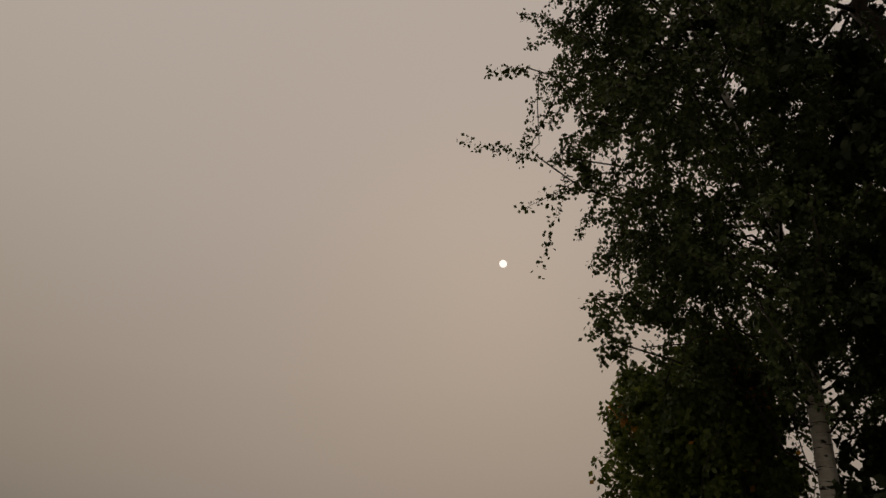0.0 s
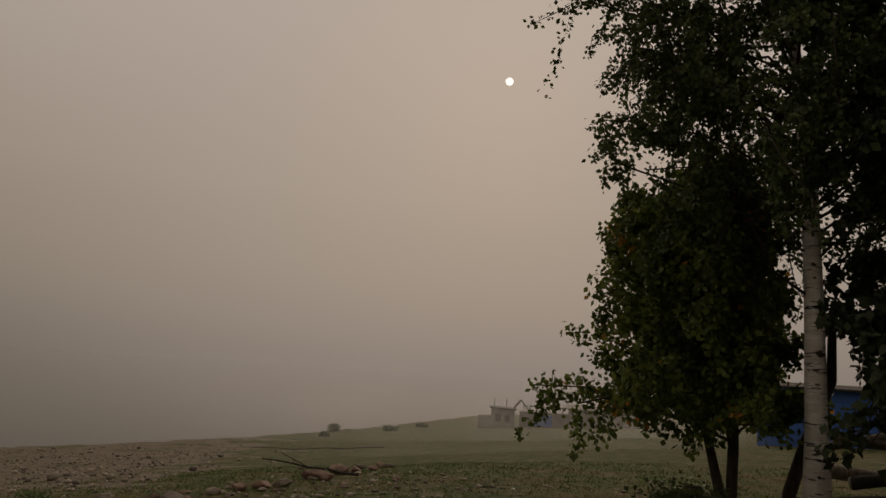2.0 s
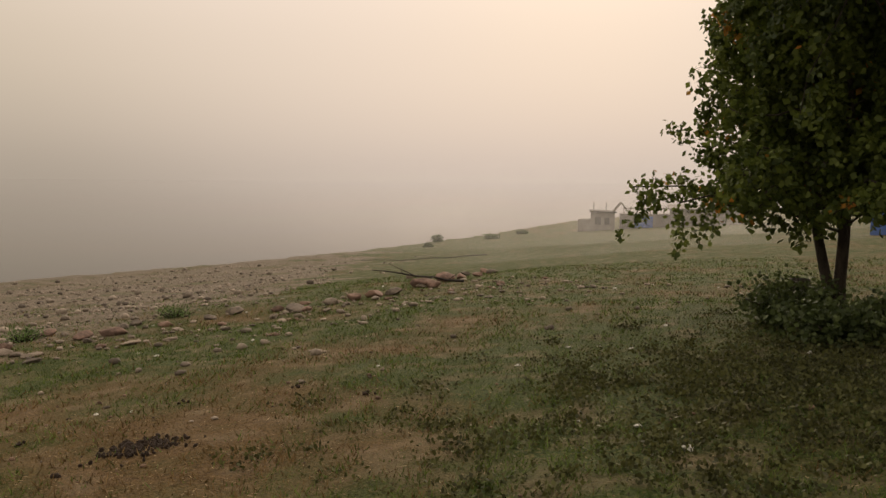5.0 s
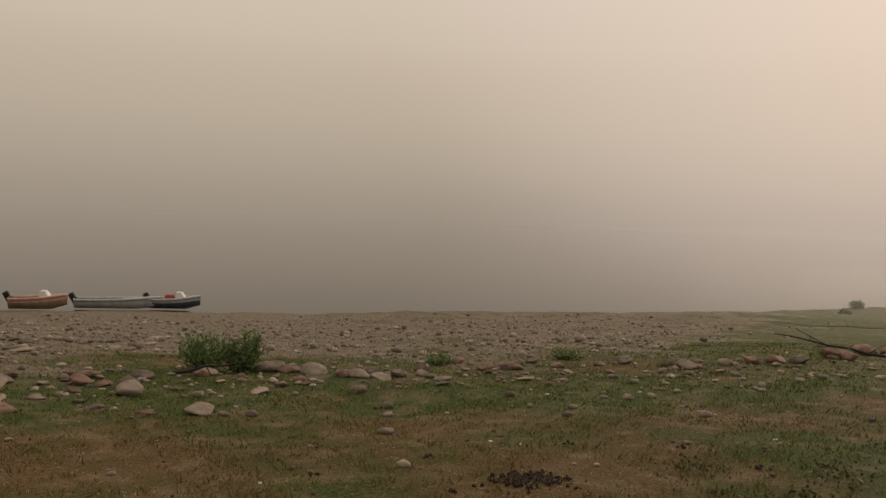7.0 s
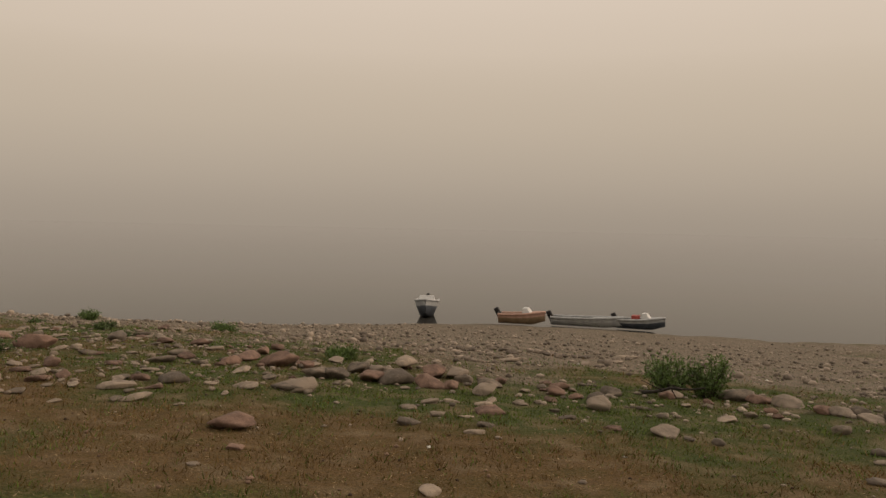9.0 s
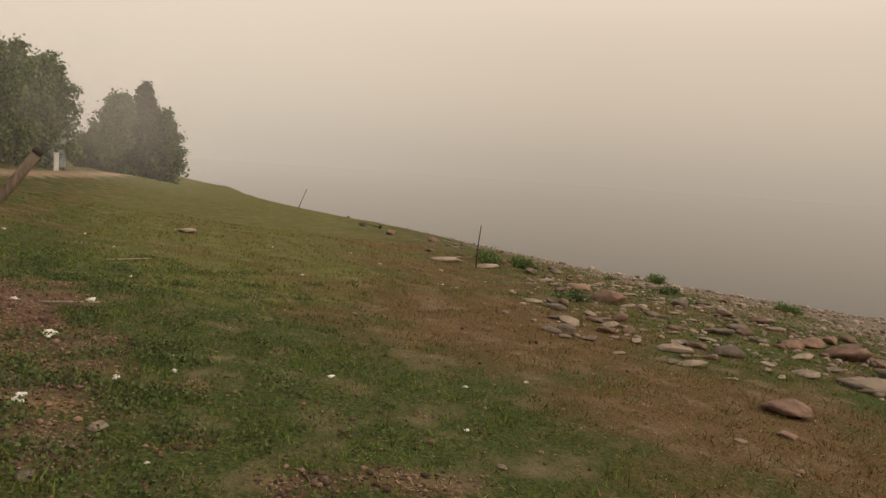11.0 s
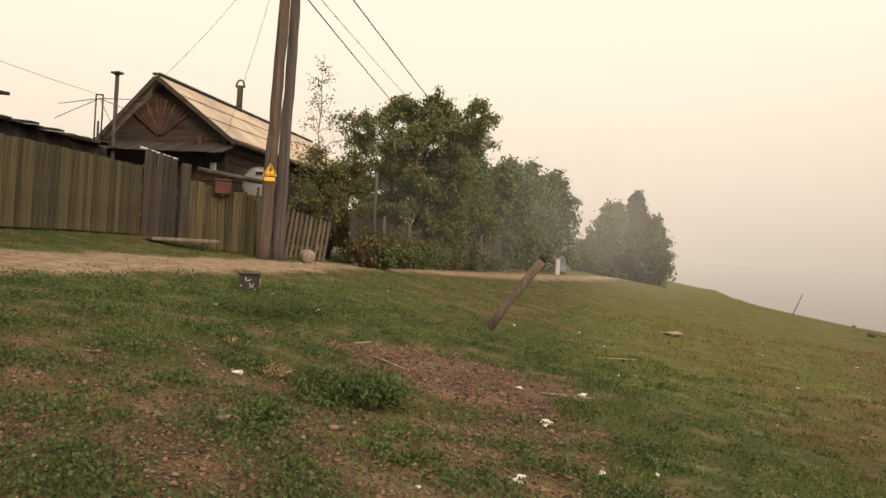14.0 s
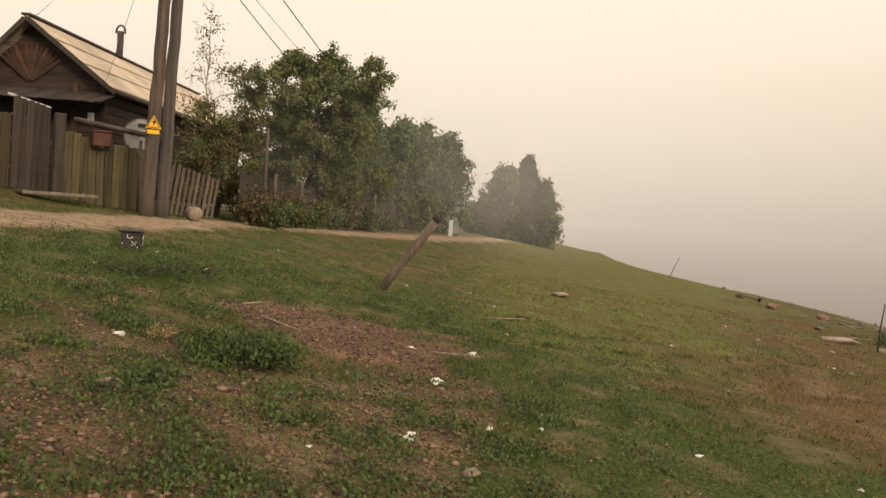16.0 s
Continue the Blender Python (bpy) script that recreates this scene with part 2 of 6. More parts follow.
def box(sx, sy, sz, bevel=0.008, at=(0, 0, 0), bm=None, m=None):
    """A bevelled box that stands on at."""
    made = bm or bmesh.new()
    vs = bmesh.ops.create_cube(made, size=1)["verts"]
    bmesh.ops.scale(made, vec=(sx, sy, sz), verts=vs)
    bmesh.ops.translate(made, vec=(at[0], at[1], at[2] + sz / 2), verts=vs)
    if bevel:
        es = {e for v in vs for e in v.link_edges}
        vs = bmesh.ops.bevel(made, geom=list(es), offset=bevel, segments=1, affect="EDGES")["verts"]
    if m is not None:
        bmesh.ops.transform(made, matrix=m, verts=[v for v in made.verts] if bm is None else list(vs))
    return made


def tube_data(points, radii, sides=8):
    """Vertices and faces of a tapered tube along points."""
    pts = [Vector(p) for p in points]
    verts, faces = [], []
    ref = Vector((0.31, 0.95, 0.07))
    for i, p in enumerate(pts):
        d = (pts[min(i + 1, len(pts) - 1)] - pts[max(i - 1, 0)]).normalized()
        u = d.cross(ref).normalized()
        v = d.cross(u)
        for k in range(sides):
            a = 2 * math.pi * k / sides
            verts.append(p + (u * math.cos(a) + v * math.sin(a)) * radii[i])
    for i in range(len(pts) - 1):
        for k in range(sides):
            a, b = i * sides + k, i * sides + (k + 1) % sides
            faces.append((a, b, b + sides, a + sides))
    faces.append(tuple(range(sides))[::-1])
    faces.append(tuple(range((len(pts) - 1) * sides, len(pts) * sides)))
    return verts, faces


def tubes(name, runs, mat, sides=7, smooth=True):
    verts, faces = [], []
    for pts, rad in runs:
        v, f = tube_data(pts, rad, sides)
        o = len(verts)
        verts += v
        faces += [tuple(i + o for i in q) for q in f]
    return as_mesh(name, verts, faces, mat, smooth)


def tri_mesh(name, corners, mats, index=None):
    """A mesh of loose polygons: corners is an array (n, k, 3)."""
    n, k = corners.shape[:2]
    me = bpy.data.meshes.new(name)
    me.vertices.add(n * k)
    me.vertices.foreach_set("co", corners.reshape(-1).astype(np.float32))
    me.loops.add(n * k)
    me.loops.foreach_set("vertex_index", np.arange(n * k, dtype=np.int32))
    me.polygons.add(n)
    me.polygons.foreach_set("loop_start", np.arange(0, n * k, k, dtype=np.int32))
    for m in mats if isinstance(mats, (list, tuple)) else (mats,):
        me.materials.append(m)
    if index is not None:
        me.polygons.foreach_set("material_index", np.asarray(index, np.int32))
    me.update(calc_edges=True)
    return me


# ---- the lie of the land ----
WATER = -5.0


def waves(x, y, size, seed=0.0):
    """Smooth pseudo-noise from a few crossed waves, about -1 to 1."""
    out = np.zeros_like(x, dtype=float)
    for k, (a, b, p) in enumerate(((1.0, 0.37, 0.0), (-0.52, 0.91, 1.7), (0.83, -0.71, 4.1), (0.21, 1.31, 2.6), (1.63, 0.87, 5.2))):
        out = out + np.sin((a * x + b * y) * 2 * math.pi / size + p + seed * (k + 1.3)) / 2.6
    return out


def fence_y(x):
    return np.interp(x, [-120, -42, -32, -19, 40], [8.0, -2.8, -6.3, -9.8, -9.8])


def shore_y(x):
    return 52.5 - 1.5 * np.exp(-((x + 12) / 10) ** 2) + np.where(x > 0, 45 * np.tanh(0.0001 * x * x), np.maximum(-0.0045 * x * x, -26))


def ground_z(x, y):
    x, y = np.asarray(x, float), np.asarray(y, float)
    yf = fence_y(x)
    v = y - yf
    far = 15 + (v - 15) * 45 / np.maximum(shore_y(x) - yf - 15, 8)
    s = np.where(v > 15, far, v)
    zf = np.interp(x, [-140, -100, -42, -32, -20, -11, 0, 10, 60], [-1.0, -0.6, 0.7, 0.9, 1.38, 1.5, 1.37, 1.57, 1.4])
    drop = np.interp(s, [-60, 0, 1.2, 3.6, 5.0, 9.8, 24, 40, 53, 60, 90, 400], [2.0, 0, -0.25, -0.43, -0.62, -1.37, -2.5, -4.6, -6.0, -6.4, -8.5, -20])
    rough = waves(x, y, 5.3) * 0.035 + waves(x, y, 1.7, 2.0) * 0.012
    return zf + drop + rough * np.clip((s - 4) / 3, 0, 1)


def gz(x, y):
    return float(ground_z(x, y))


def smooth(a, b, v):
    k = np.clip((v - a) / (b - a), 0, 1)
    return k * k * (3 - 2 * k)


# dry (+) and green (-) stretches of the meadow: share, centre, half widths
DRY = [(0.75, 0.4, 6.6, 3.4, 1.7), (0.7, -3.4, 5.6, 2.2, 2.0), (0.75, -7.4, 5.2, 2.8, 1.8), (0.6, -13.0, 6.6, 4.5, 1.9), (0.5, -20.0, 8.6, 6.0, 1.8), (0.55, 4.6, 8.0, 2.6, 1.1), (0.6, 2.2, 5.2, 1.5, 1.1), (0.5, -24.0, 10.5, 7.0, 1.6),
       (0.5, -9.2, 4.0, 3.2, 1.5), (-0.9, -5.6, 1.4, 2.4, 1.3), (-0.8, -4.0, 1.6, 1.3, 1.0), (-0.8, 0.5, 10.0, 7.0, 1.0), (-0.5, -2.8, 8.4, 1.5, 0.5), (-0.8, 7.2, 5.3, 3.2, 2.4), (-0.7, 4.2, 3.8, 2.0, 1.3), (-0.9, -10.0, -3.2, 3.5, 1.3), (-0.8, -11.0, 0.8, 3.6, 1.3), (-0.7, 22.0, 22.0, 12.0, 9.0), (-0.6, 48.0, 44.0, 26.0, 22.0)]


def cover(x, y):
    """Shares of the ground: stony beach, sandy road, bare soil, dry grass."""
    yf = fence_y(x)
    v = y - yf
    far = 15 + (v - 15) * 45 / np.maximum(shore_y(x) - yf - 15, 8)
    s = np.where(v > 15, far, v)
    n1, n2, n3 = waves(x, y, 7.0, 1.0), waves(x, y, 2.3, 3.0), waves(x, y, 0.8, 5.0)
    east = np.degrees(np.arctan2(x, np.maximum(y, 0.1)))
    beach = smooth(21.8, 26.0, s + 2.2 * n1 + 1.0 * n2 + np.where(x > 5, -(x - 5) * 0.45, 0) - 2.5 * smooth(-8, -14, x) - 45 * smooth(27, 41, east + 5 * n1 + 2.5 * n2) * smooth(16, 22, np.hypot(x, y)))
    beach = beach * np.where(x > 0, 1 - 0.6 * smooth(0.1, 0.6, n1 * 0.7 + n2 * 0.5) * smooth(0, 6, x), 1)
    inner, outer = np.interp(x, [-60, -32, -26, -18, -13, -9.8, 0], [1.7, 1.75, 2.4, 3.0, 2.6, 1.9, 1.7]), np.interp(x, [-60, -26, -13.5, -10, -7.5], [3.8, 4.0, 4.4, 4.1, 3.7])
    road = smooth(-0.3, 0.3, v - inner + 0.3 * n2 + 0.1 * n3) * smooth(0.3, -0.2, v - outer + 0.15 * n2 + 0.1 * n3)
    soil = smooth(1.05, 0.75, np.hypot((x + 8.15) / 1.3, (y + 1.15) / 1.55) + 0.24 * n2 + 0.2 * n3)
    soil = np.maximum(soil, 0.66 * smooth(1.1, 0.5, np.hypot((x + 4.2) / 3.4, (y + 2.1) / 2.1) + 0.34 * n2 + 0.34 * n3))
    soil = np.maximum(soil, 0.62 * smooth(1.1, 0.5, np.hypot((x + 5.8) / 2.5, (y + 0.3) / 1.0) + 0.3 * n2 + 0.3 * n3))
    soil = np.maximum(soil, 0.75 * smooth(1.0, 0.6, np.hypot((x - 9.5) / 1.8, (y - 2.6) / 1.3) + 0.2 * n2 + 0.1 * n3))
    soil = np.maximum(soil, 0.7 * smooth(1.0, 0.5, np.hypot((x + 3.75) / 0.3, (y - 1.75) / 0.9) + 0.25 * n2 + 0.25 * n3))
    tone = 0.1 + waves(x, y, 6.1, 7.0) * 0.32 + n2 * 0.3 + 0.12 * n3
    for share, cx, cy, rx, ry in DRY:
        tone = tone + share * np.exp(-((x - cx) / rx) ** 2 - ((y - cy) / ry) ** 2)
    dry = smooth(-0.45, 1.15, tone)
    return beach, road, soil, dry


def fresh(x, y):
    """Share of the yellow-green grass of the western slope."""
    a, d = np.degrees(np.arctan2(-x, y)), np.hypot(x, y)
    return smooth(63, 72, a + 3 * waves(x, y, 5.0, 2.0)) * smooth(92, 84, a) * smooth(7.5, 12.0, d + waves(x, y, 3.0, 1.0)) * 0.85 * (1 - 0.45 * cover(x, y)[3])


def ground_material():
    m = bpy.data.materials.new("meadow_and_shore")
    m.use_nodes = True
    n, l = m.node_tree.nodes, m.node_tree.links
    b = n["Principled BSDF"]
    b.inputs["Roughness"].default_value, b.inputs["Specular IOR Level"].default_value = 0.95, 0.15
    co = n.new("ShaderNodeTexCoord")

    def speck(scale, detail, lo, hi, c0, c1):
        q, r = n.new("ShaderNodeTexNoise"), n.new("ShaderNodeValToRGB")
        q.inputs["Scale"].default_value, q.inputs["Detail"].default_value = scale, detail
        l.new(co.outputs["Object"], q.inputs[0])
        l.new(q.outputs[0], r.inputs[0])
        e = r.color_ramp.elements
        e[0].position, e[0].color, e[1].position, e[1].color = lo, (*c0, 1), hi, (*c1, 1)
        return r.outputs[0], q.outputs[0]

    def over(a, c, fac):
        mx = n.new("ShaderNodeMixRGB")
        l.new(fac, mx.inputs[0])
        l.new(a, mx.inputs[1])
        l.new(c, mx.inputs[2])
        return mx.outputs[0]

    def share(name, noise_out, amount):
        at, ma = n.new("ShaderNodeAttribute"), n.new("ShaderNodeMath")
        at.attribute_name = name
        ma.operation, ma.use_clamp = "MULTIPLY_ADD", True
        sub = n.new("ShaderNodeMath")
        sub.operation = "SUBTRACT"
        l.new(noise_out, sub.inputs[0])
        sub.inputs[1].default_value = 0.5
        ma.inputs[1].default_value = amount
        l.new(sub.outputs[0], ma.inputs[0])
        l.new(at.outputs["Fac"], ma.inputs[2])
        edge = n.new("ShaderNodeMapRange")
        edge.inputs[1].default_value, edge.inputs[2].default_value = 0.0, 1.0
        l.new(ma.outputs[0], edge.inputs[0])
        return edge.outputs[0]

    grass, g1 = speck(30, 9, 0.34, 0.68, (0.022, 0.034, 0.007), (0.067, 0.094, 0.0195))
    dryc, d1 = speck(34, 9, 0.34, 0.70, (0.063, 0.041, 0.0155), (0.152, 0.096, 0.036))
    soil, s1 = speck(45, 9, 0.36, 0.68, (0.05, 0.029, 0.019), (0.175, 0.102, 0.066))
    sand, a1 = speck(5, 9, 0.34, 0.68, (0.19, 0.138, 0.087), (0.36, 0.268, 0.173))
    beach, b1 = speck(14, 10, 0.36, 0.68, (0.082, 0.069, 0.05), (0.225, 0.187, 0.138))
    fine, f1 = speck(2.2, 8, 0.3, 0.7, (0, 0, 0), (1, 1, 1))
    col = over(grass, dryc, share("dry", f1, 1.5))
    freshc, h1 = speck(26, 9, 0.34, 0.68, (0.06, 0.069, 0.016), (0.152, 0.158, 0.039))
    col = over(col, freshc, share("fresh", f1, 0.8))
    orange, o1 = speck(40, 9, 0.34, 0.68, (0.13, 0.07, 0.036), (0.32, 0.19, 0.105))
    patch, p1 = speck(1.9, 4, 0.52, 0.66, (0, 0, 0), (1, 1, 1))
    soil = over(soil, orange, patch)
    col = over(col, soil, share("soil", g1, 1.8))
    col = over(col, beach, share("beach", f1, 1.2))
    col = over(col, sand, share("road", f1, 1.0))
    l.new(col, b.inputs["Base Color"])
    bu = n.new("ShaderNodeBump")
    bu.inputs["Strength"].default_value, bu.inputs["Distance"].default_value = 0.9, 0.05
    l.new(s1, bu.inputs["Height"])
    l.new(bu.outputs[0], b.inputs["Normal"])
    return m


def make_ground():
    segs = 440
    radii = np.concatenate([[0.0], np.geomspace(0.6, 130, 230), np.geomspace(140, 2600, 30)])
    a = np.arange(segs) * 2 * math.pi / segs
    rr, aa = np.meshgrid(radii[1:], a, indexing="ij")
    x, y = (rr * np.cos(aa)).ravel(), (rr * np.sin(aa)).ravel()
    x, y = np.concatenate([[0.0], x]), np.concatenate([[0.0], y])
    z = ground_z(x, y)
    faces = [(0, 1 + k, 1 + (k + 1) % segs) for k in range(segs)]
    for i in range(len(radii) - 2):
        o = 1 + i * segs
        faces += [(o + k, o + segs + k, o + segs + (k + 1) % segs, o + (k + 1) % segs) for k in range(segs)]
    me = as_mesh("ground", np.stack([x, y, z], 1), faces, ground_material(), True)
    for name, v in zip(("beach", "road", "soil", "dry", "fresh"), (*cover(x, y), fresh(x, y))):
        me.attributes.new(name, "FLOAT", "POINT").data.foreach_set("value", v.astype(np.float32))
    return tagged(new("ground", me), "grassy lakeside slope with dry patches, sandy track and stony beach", "ground", kind="structure")


make_ground()


def make_water():
    m = bpy.data.materials.new("still_hazy_lake")
    m.use_nodes = True
    n, l = m.node_tree.nodes, m.node_tree.links
    b = n["Principled BSDF"]
    b.inputs["Base Color"].default_value = (0.035, 0.034, 0.03, 1)
    b.inputs["Roughness"].default_value, b.inputs["IOR"].default_value = 0.015, 1.12
    co, mp, q, bu = n.new("ShaderNodeTexCoord"), n.new("ShaderNodeMapping"), n.new("ShaderNodeTexNoise"), n.new("ShaderNodeBump")
    mp.inputs["Scale"].default_value = (0.5, 1.6, 1)
    l.new(co.outputs["Object"], mp.inputs[0])
    l.new(mp.outputs[0], q.inputs[0])
    q.inputs["Scale"].default_value, q.inputs["Detail"].default_value = 1.4, 5
    bu.inputs["Strength"].default_value, bu.inputs["Distance"].default_value = 0.05, 0.005
    l.new(q.outputs[0], bu.inputs["Height"])
    rough = n.new("ShaderNodeMapRange")
    rough.inputs[3].default_value, rough.inputs[4].default_value = 0.01, 0.03
    l.new(q.outputs[0], rough.inputs[0])
    l.new(rough.outputs[0], b.inputs["Roughness"])
    rad, segs = [20, 60, 120, 300, 900, 4500], 96
    verts = [(r * math.cos(t * 2 * math.pi / segs), r * math.sin(t * 2 * math.pi / segs), WATER) for r in rad for t in range(segs)]
    faces = [(i * segs + k, (i + 1) * segs + k, (i + 1) * segs + (k + 1) % segs, i * segs + (k + 1) % segs) for i in range(len(rad) - 1) for k in range(segs)]
    return tagged(new("water", as_mesh("water", verts, faces, m)), "still grey lake water fading into smoke", "lake", kind="structure")


make_water()


def make_sun():
    m = bpy.data.materials.new("veiled_sun")
    m.use_nodes = True
    n, l = m.node_tree.nodes, m.node_tree.links
    em = n.new("ShaderNodeEmission")
    em.inputs[0].default_value, em.inputs[1].default_value = (1.0, 0.86, 0.78, 1), 2.6
    l.new(em.outputs[0], n["Material Output"].inputs[0])
    bm = bmesh.new()
    bmesh.ops.create_uvsphere(bm, u_segments=24, v_segments=16, radius=12.0)
    ob = part("backdrop", bm, m, smooth=True)
    ob.location = sun_way * 2400
    return tagged(ob, "small pale sun disc veiled by smoke", "sun", kind="structure")


make_sun()

# ---- plants ----
def leaf_cloud(spots, size, droop=0.3, slim=0.38, jitter=0.35, seed=1):
    """Leaf blades (n, 4, 3) at spots, each turned at random."""
    r = np.random.default_rng(seed)
    n = len(spots)
    d = r.normal(size=(n, 3))
    d[:, 2] -= droop * 2
    d /= np.linalg.norm(d, axis=1)[:, None]
    s = np.cross(d, r.normal(size=(n, 3)))
    s /= np.linalg.norm(s, axis=1)[:, None] + 1e-9
    k = (size * (1 + jitter * r.uniform(-1, 1, n)))[:, None]
    p = np.asarray(spots)
    return np.stack([p, p + d * k * 0.5 + s * k * slim, p + d * k, p + d * k * 0.5 - s * k * slim], 1)


def bent(a, b, sag, n=5, wobble=0.06, r=None):
    """A polyline from a to b that sags (negative: arches) in the middle."""
    a, b = np.asarray(a, float), np.asarray(b, float)
    t = np.linspace(0, 1, n)[:, None]
    p = a + (b - a) * t
    p[:, 2] -= sag * 4 * (t * (1 - t))[:, 0]
    if r is not None:
        w = r.normal(size=p.shape) * wobble * np.linalg.norm(b - a)
        w[0] = 0
        p += w * np.sin(np.pi * np.minimum(t * 0.9, 1))
    return p


def tree(name, x, y, height, trunk_r, crown, leaf_mat, bark, leaves, leaf_size, label, category="tree", group="", lean=(0, 0), limbs=40, hang=0.3, twigs=5, spread=0.22, seed=1, forks=1, first=0.2, second=None, second_share=0.0, rise=0.25, z=None, turn=None, tight=0.36, limb_mat=None, limb_r=0.33, wobble=0.012, curve=False):
    """A tapered trunk, limbs reaching out to the crown's radius (a list of height share and radius), twigs and leaves on them."""
    r = np.random.default_rng(seed)
    base = gz(x, y) if z is None else z
    t = thing(name, x, y, base - 0.05, 0, label, category, group)
    trunks, runs, spots = [], [], []
    for f in range(forks):
        fx, fy = (lean[0], lean[1]) if forks == 1 else (lean[0] + 0.5 * crown[0][1] * math.cos(f * 2.4 + seed), lean[1] + 0.5 * crown[0][1] * math.sin(f * 2.4 + seed))
        top = np.array([fx, fy, height * (1 - 0.06 * f)])
        tk = bent((0.12 * f, 0.05 * f, 0), top, 0, 9, wobble, r)
        if curve:
            tk[:, :2] = np.linspace(0, 1, 9)[:, None] ** 4 * np.array([[fx, fy]])
        trunks.append(tk)
        runs.append(([tuple(p) for p in tk], [trunk_r * (1.25 if i == 0 else 1 - 0.11 * i) for i in range(9)]))
    part("trunk", tubes("trunk", runs, bark, 10), bark, t)
    hs, rs = [c[0] for c in crown], [c[1] for c in crown]
    branch = []
    for k in range(limbs):
        tk = trunks[k % forks]
        h = first + (0.98 - first) * ((k + r.uniform(0, 1)) / limbs)
        rad = np.interp(h, hs, rs) * r.uniform(0.55, 1.08)
        ang = k * 2.39996 + r.uniform(-0.5, 0.5)
        if turn is not None:
            rad *= 1 + turn[1] * math.cos(ang - turn[0])
        start_h = max(0.04, h - rad / height * rise * 2.0)
        i = start_h * 8
        a = tk[int(i)] + (tk[min(int(i) + 1, 8)] - tk[int(i)]) * (i - int(i))
        mid = np.array([np.interp(h, np.linspace(0, 1, 9), tk[:, 0]), np.interp(h, np.linspace(0, 1, 9), tk[:, 1])])
        b = np.array([mid[0] + rad * math.cos(ang), mid[1] + rad * math.sin(ang), h * height])
        if turn is not None and h < 0.5:
            b[2] -= turn[2] * max(0.0, math.cos(ang - turn[0])) ** 3
        limb = bent(a, b, -0.12 * rad * (1 - hang) + hang * 0.05 * rad, 6, 0.05, r)
        branch.append(([tuple(p) for p in limb], [max(0.012, trunk_r * limb_r * (1 - 0.17 * j) * min(1, rad / 2 + 0.3)) for j in range(6)]))
        for q in range(twigs):
            at = limb[2] + (limb[5] - limb[2]) * ((q + 1) / twigs) if q < twigs - 1 else limb[5]
            tip = at + np.clip(r.normal(size=3), -1.5, 1.5) * spread * (0.6 + rad * 0.5) + np.array([0, 0, -hang * r.uniform(0.3, 1.6)])
            tw = bent(at, tip, 0.02, 4, 0.05, r)
            if q % 2 == 0:
                branch.append(([tuple(p) for p in tw], [0.010, 0.008, 0.006, 0.004]))
            n = max(3, int(leaves / (limbs * twigs)))
            u = r.uniform(0, 1, n)[:, None]
            s = at + (tip - at) * u + r.normal(size=(n, 3)) * spread * tight * np.array([1, 1, 0.9 + hang])
            spots.append(s)
    part("limb_work", tubes("limb_work", branch, limb_mat or bark, 5), bark, t)
    spots = np.concatenate(spots)
    c = leaf_cloud(spots, leaf_size, 0.25 + hang * 0.5, seed=seed + 5)
    mats, idx = leaf_mat, None
    if second:
        mats = [leaf_mat, second]
        g = waves(spots[:, 0] + spots[:, 2] * 0.7, spots[:, 1] - spots[:, 2], 1.6, seed) + 0.5 * r.normal(size=len(spots)) * 0.5
        idx = (g > np.quantile(g, 1 - second_share)).astype(int)
    part("crown", tri_mesh("crown", c, mats, idx), None, t)
    return t


def bush(name, x, y, r0, h, mat, n, size, label, seed=1, bark=None, group="", slim=0.38):
    """Many thin stems from one root, leafy to the tips."""
    r = np.random.default_rng(seed)
    t = thing(name, x, y, gz(x, y) - 0.03, 0, label, "bush", group)
    runs, spots = [], []
    stems = 26
    for k in range(stems):
        a, q = r.uniform(0, 6.28), math.sqrt(r.uniform(0, 1))
        tip = (r0 * q * math.cos(a), r0 * q * math.sin(a), h * r.uniform(0.5, 1.0) * (1 - 0.35 * q * q))
        st = bent((tip[0] * 0.25, tip[1] * 0.25, 0), tip, -0.05 * h, 5, 0.04, r)
        runs.append(([tuple(p) for p in st], [0.012, 0.010, 0.008, 0.006, 0.003]))
        m = n // stems
        u = r.uniform(0.15, 1, m) * 3.999
        i = u.astype(int)
        spots.append(st[i] + (st[i + 1] - st[i]) * (u - i)[:, None] + r.normal(size=(m, 3)) * r0 * 0.13)
    part("stem_clump", tubes("stem_clump", runs, bark or BARK, 4), None, t)
    c = leaf_cloud(np.maximum(np.concatenate(spots), [-99, -99, 0.02]), size, 0.0 if slim > 0.3 else -0.45, slim=slim, seed=seed + 3)
    part("foliage", tri_mesh("foliage", c, mat), None, t)
    return t


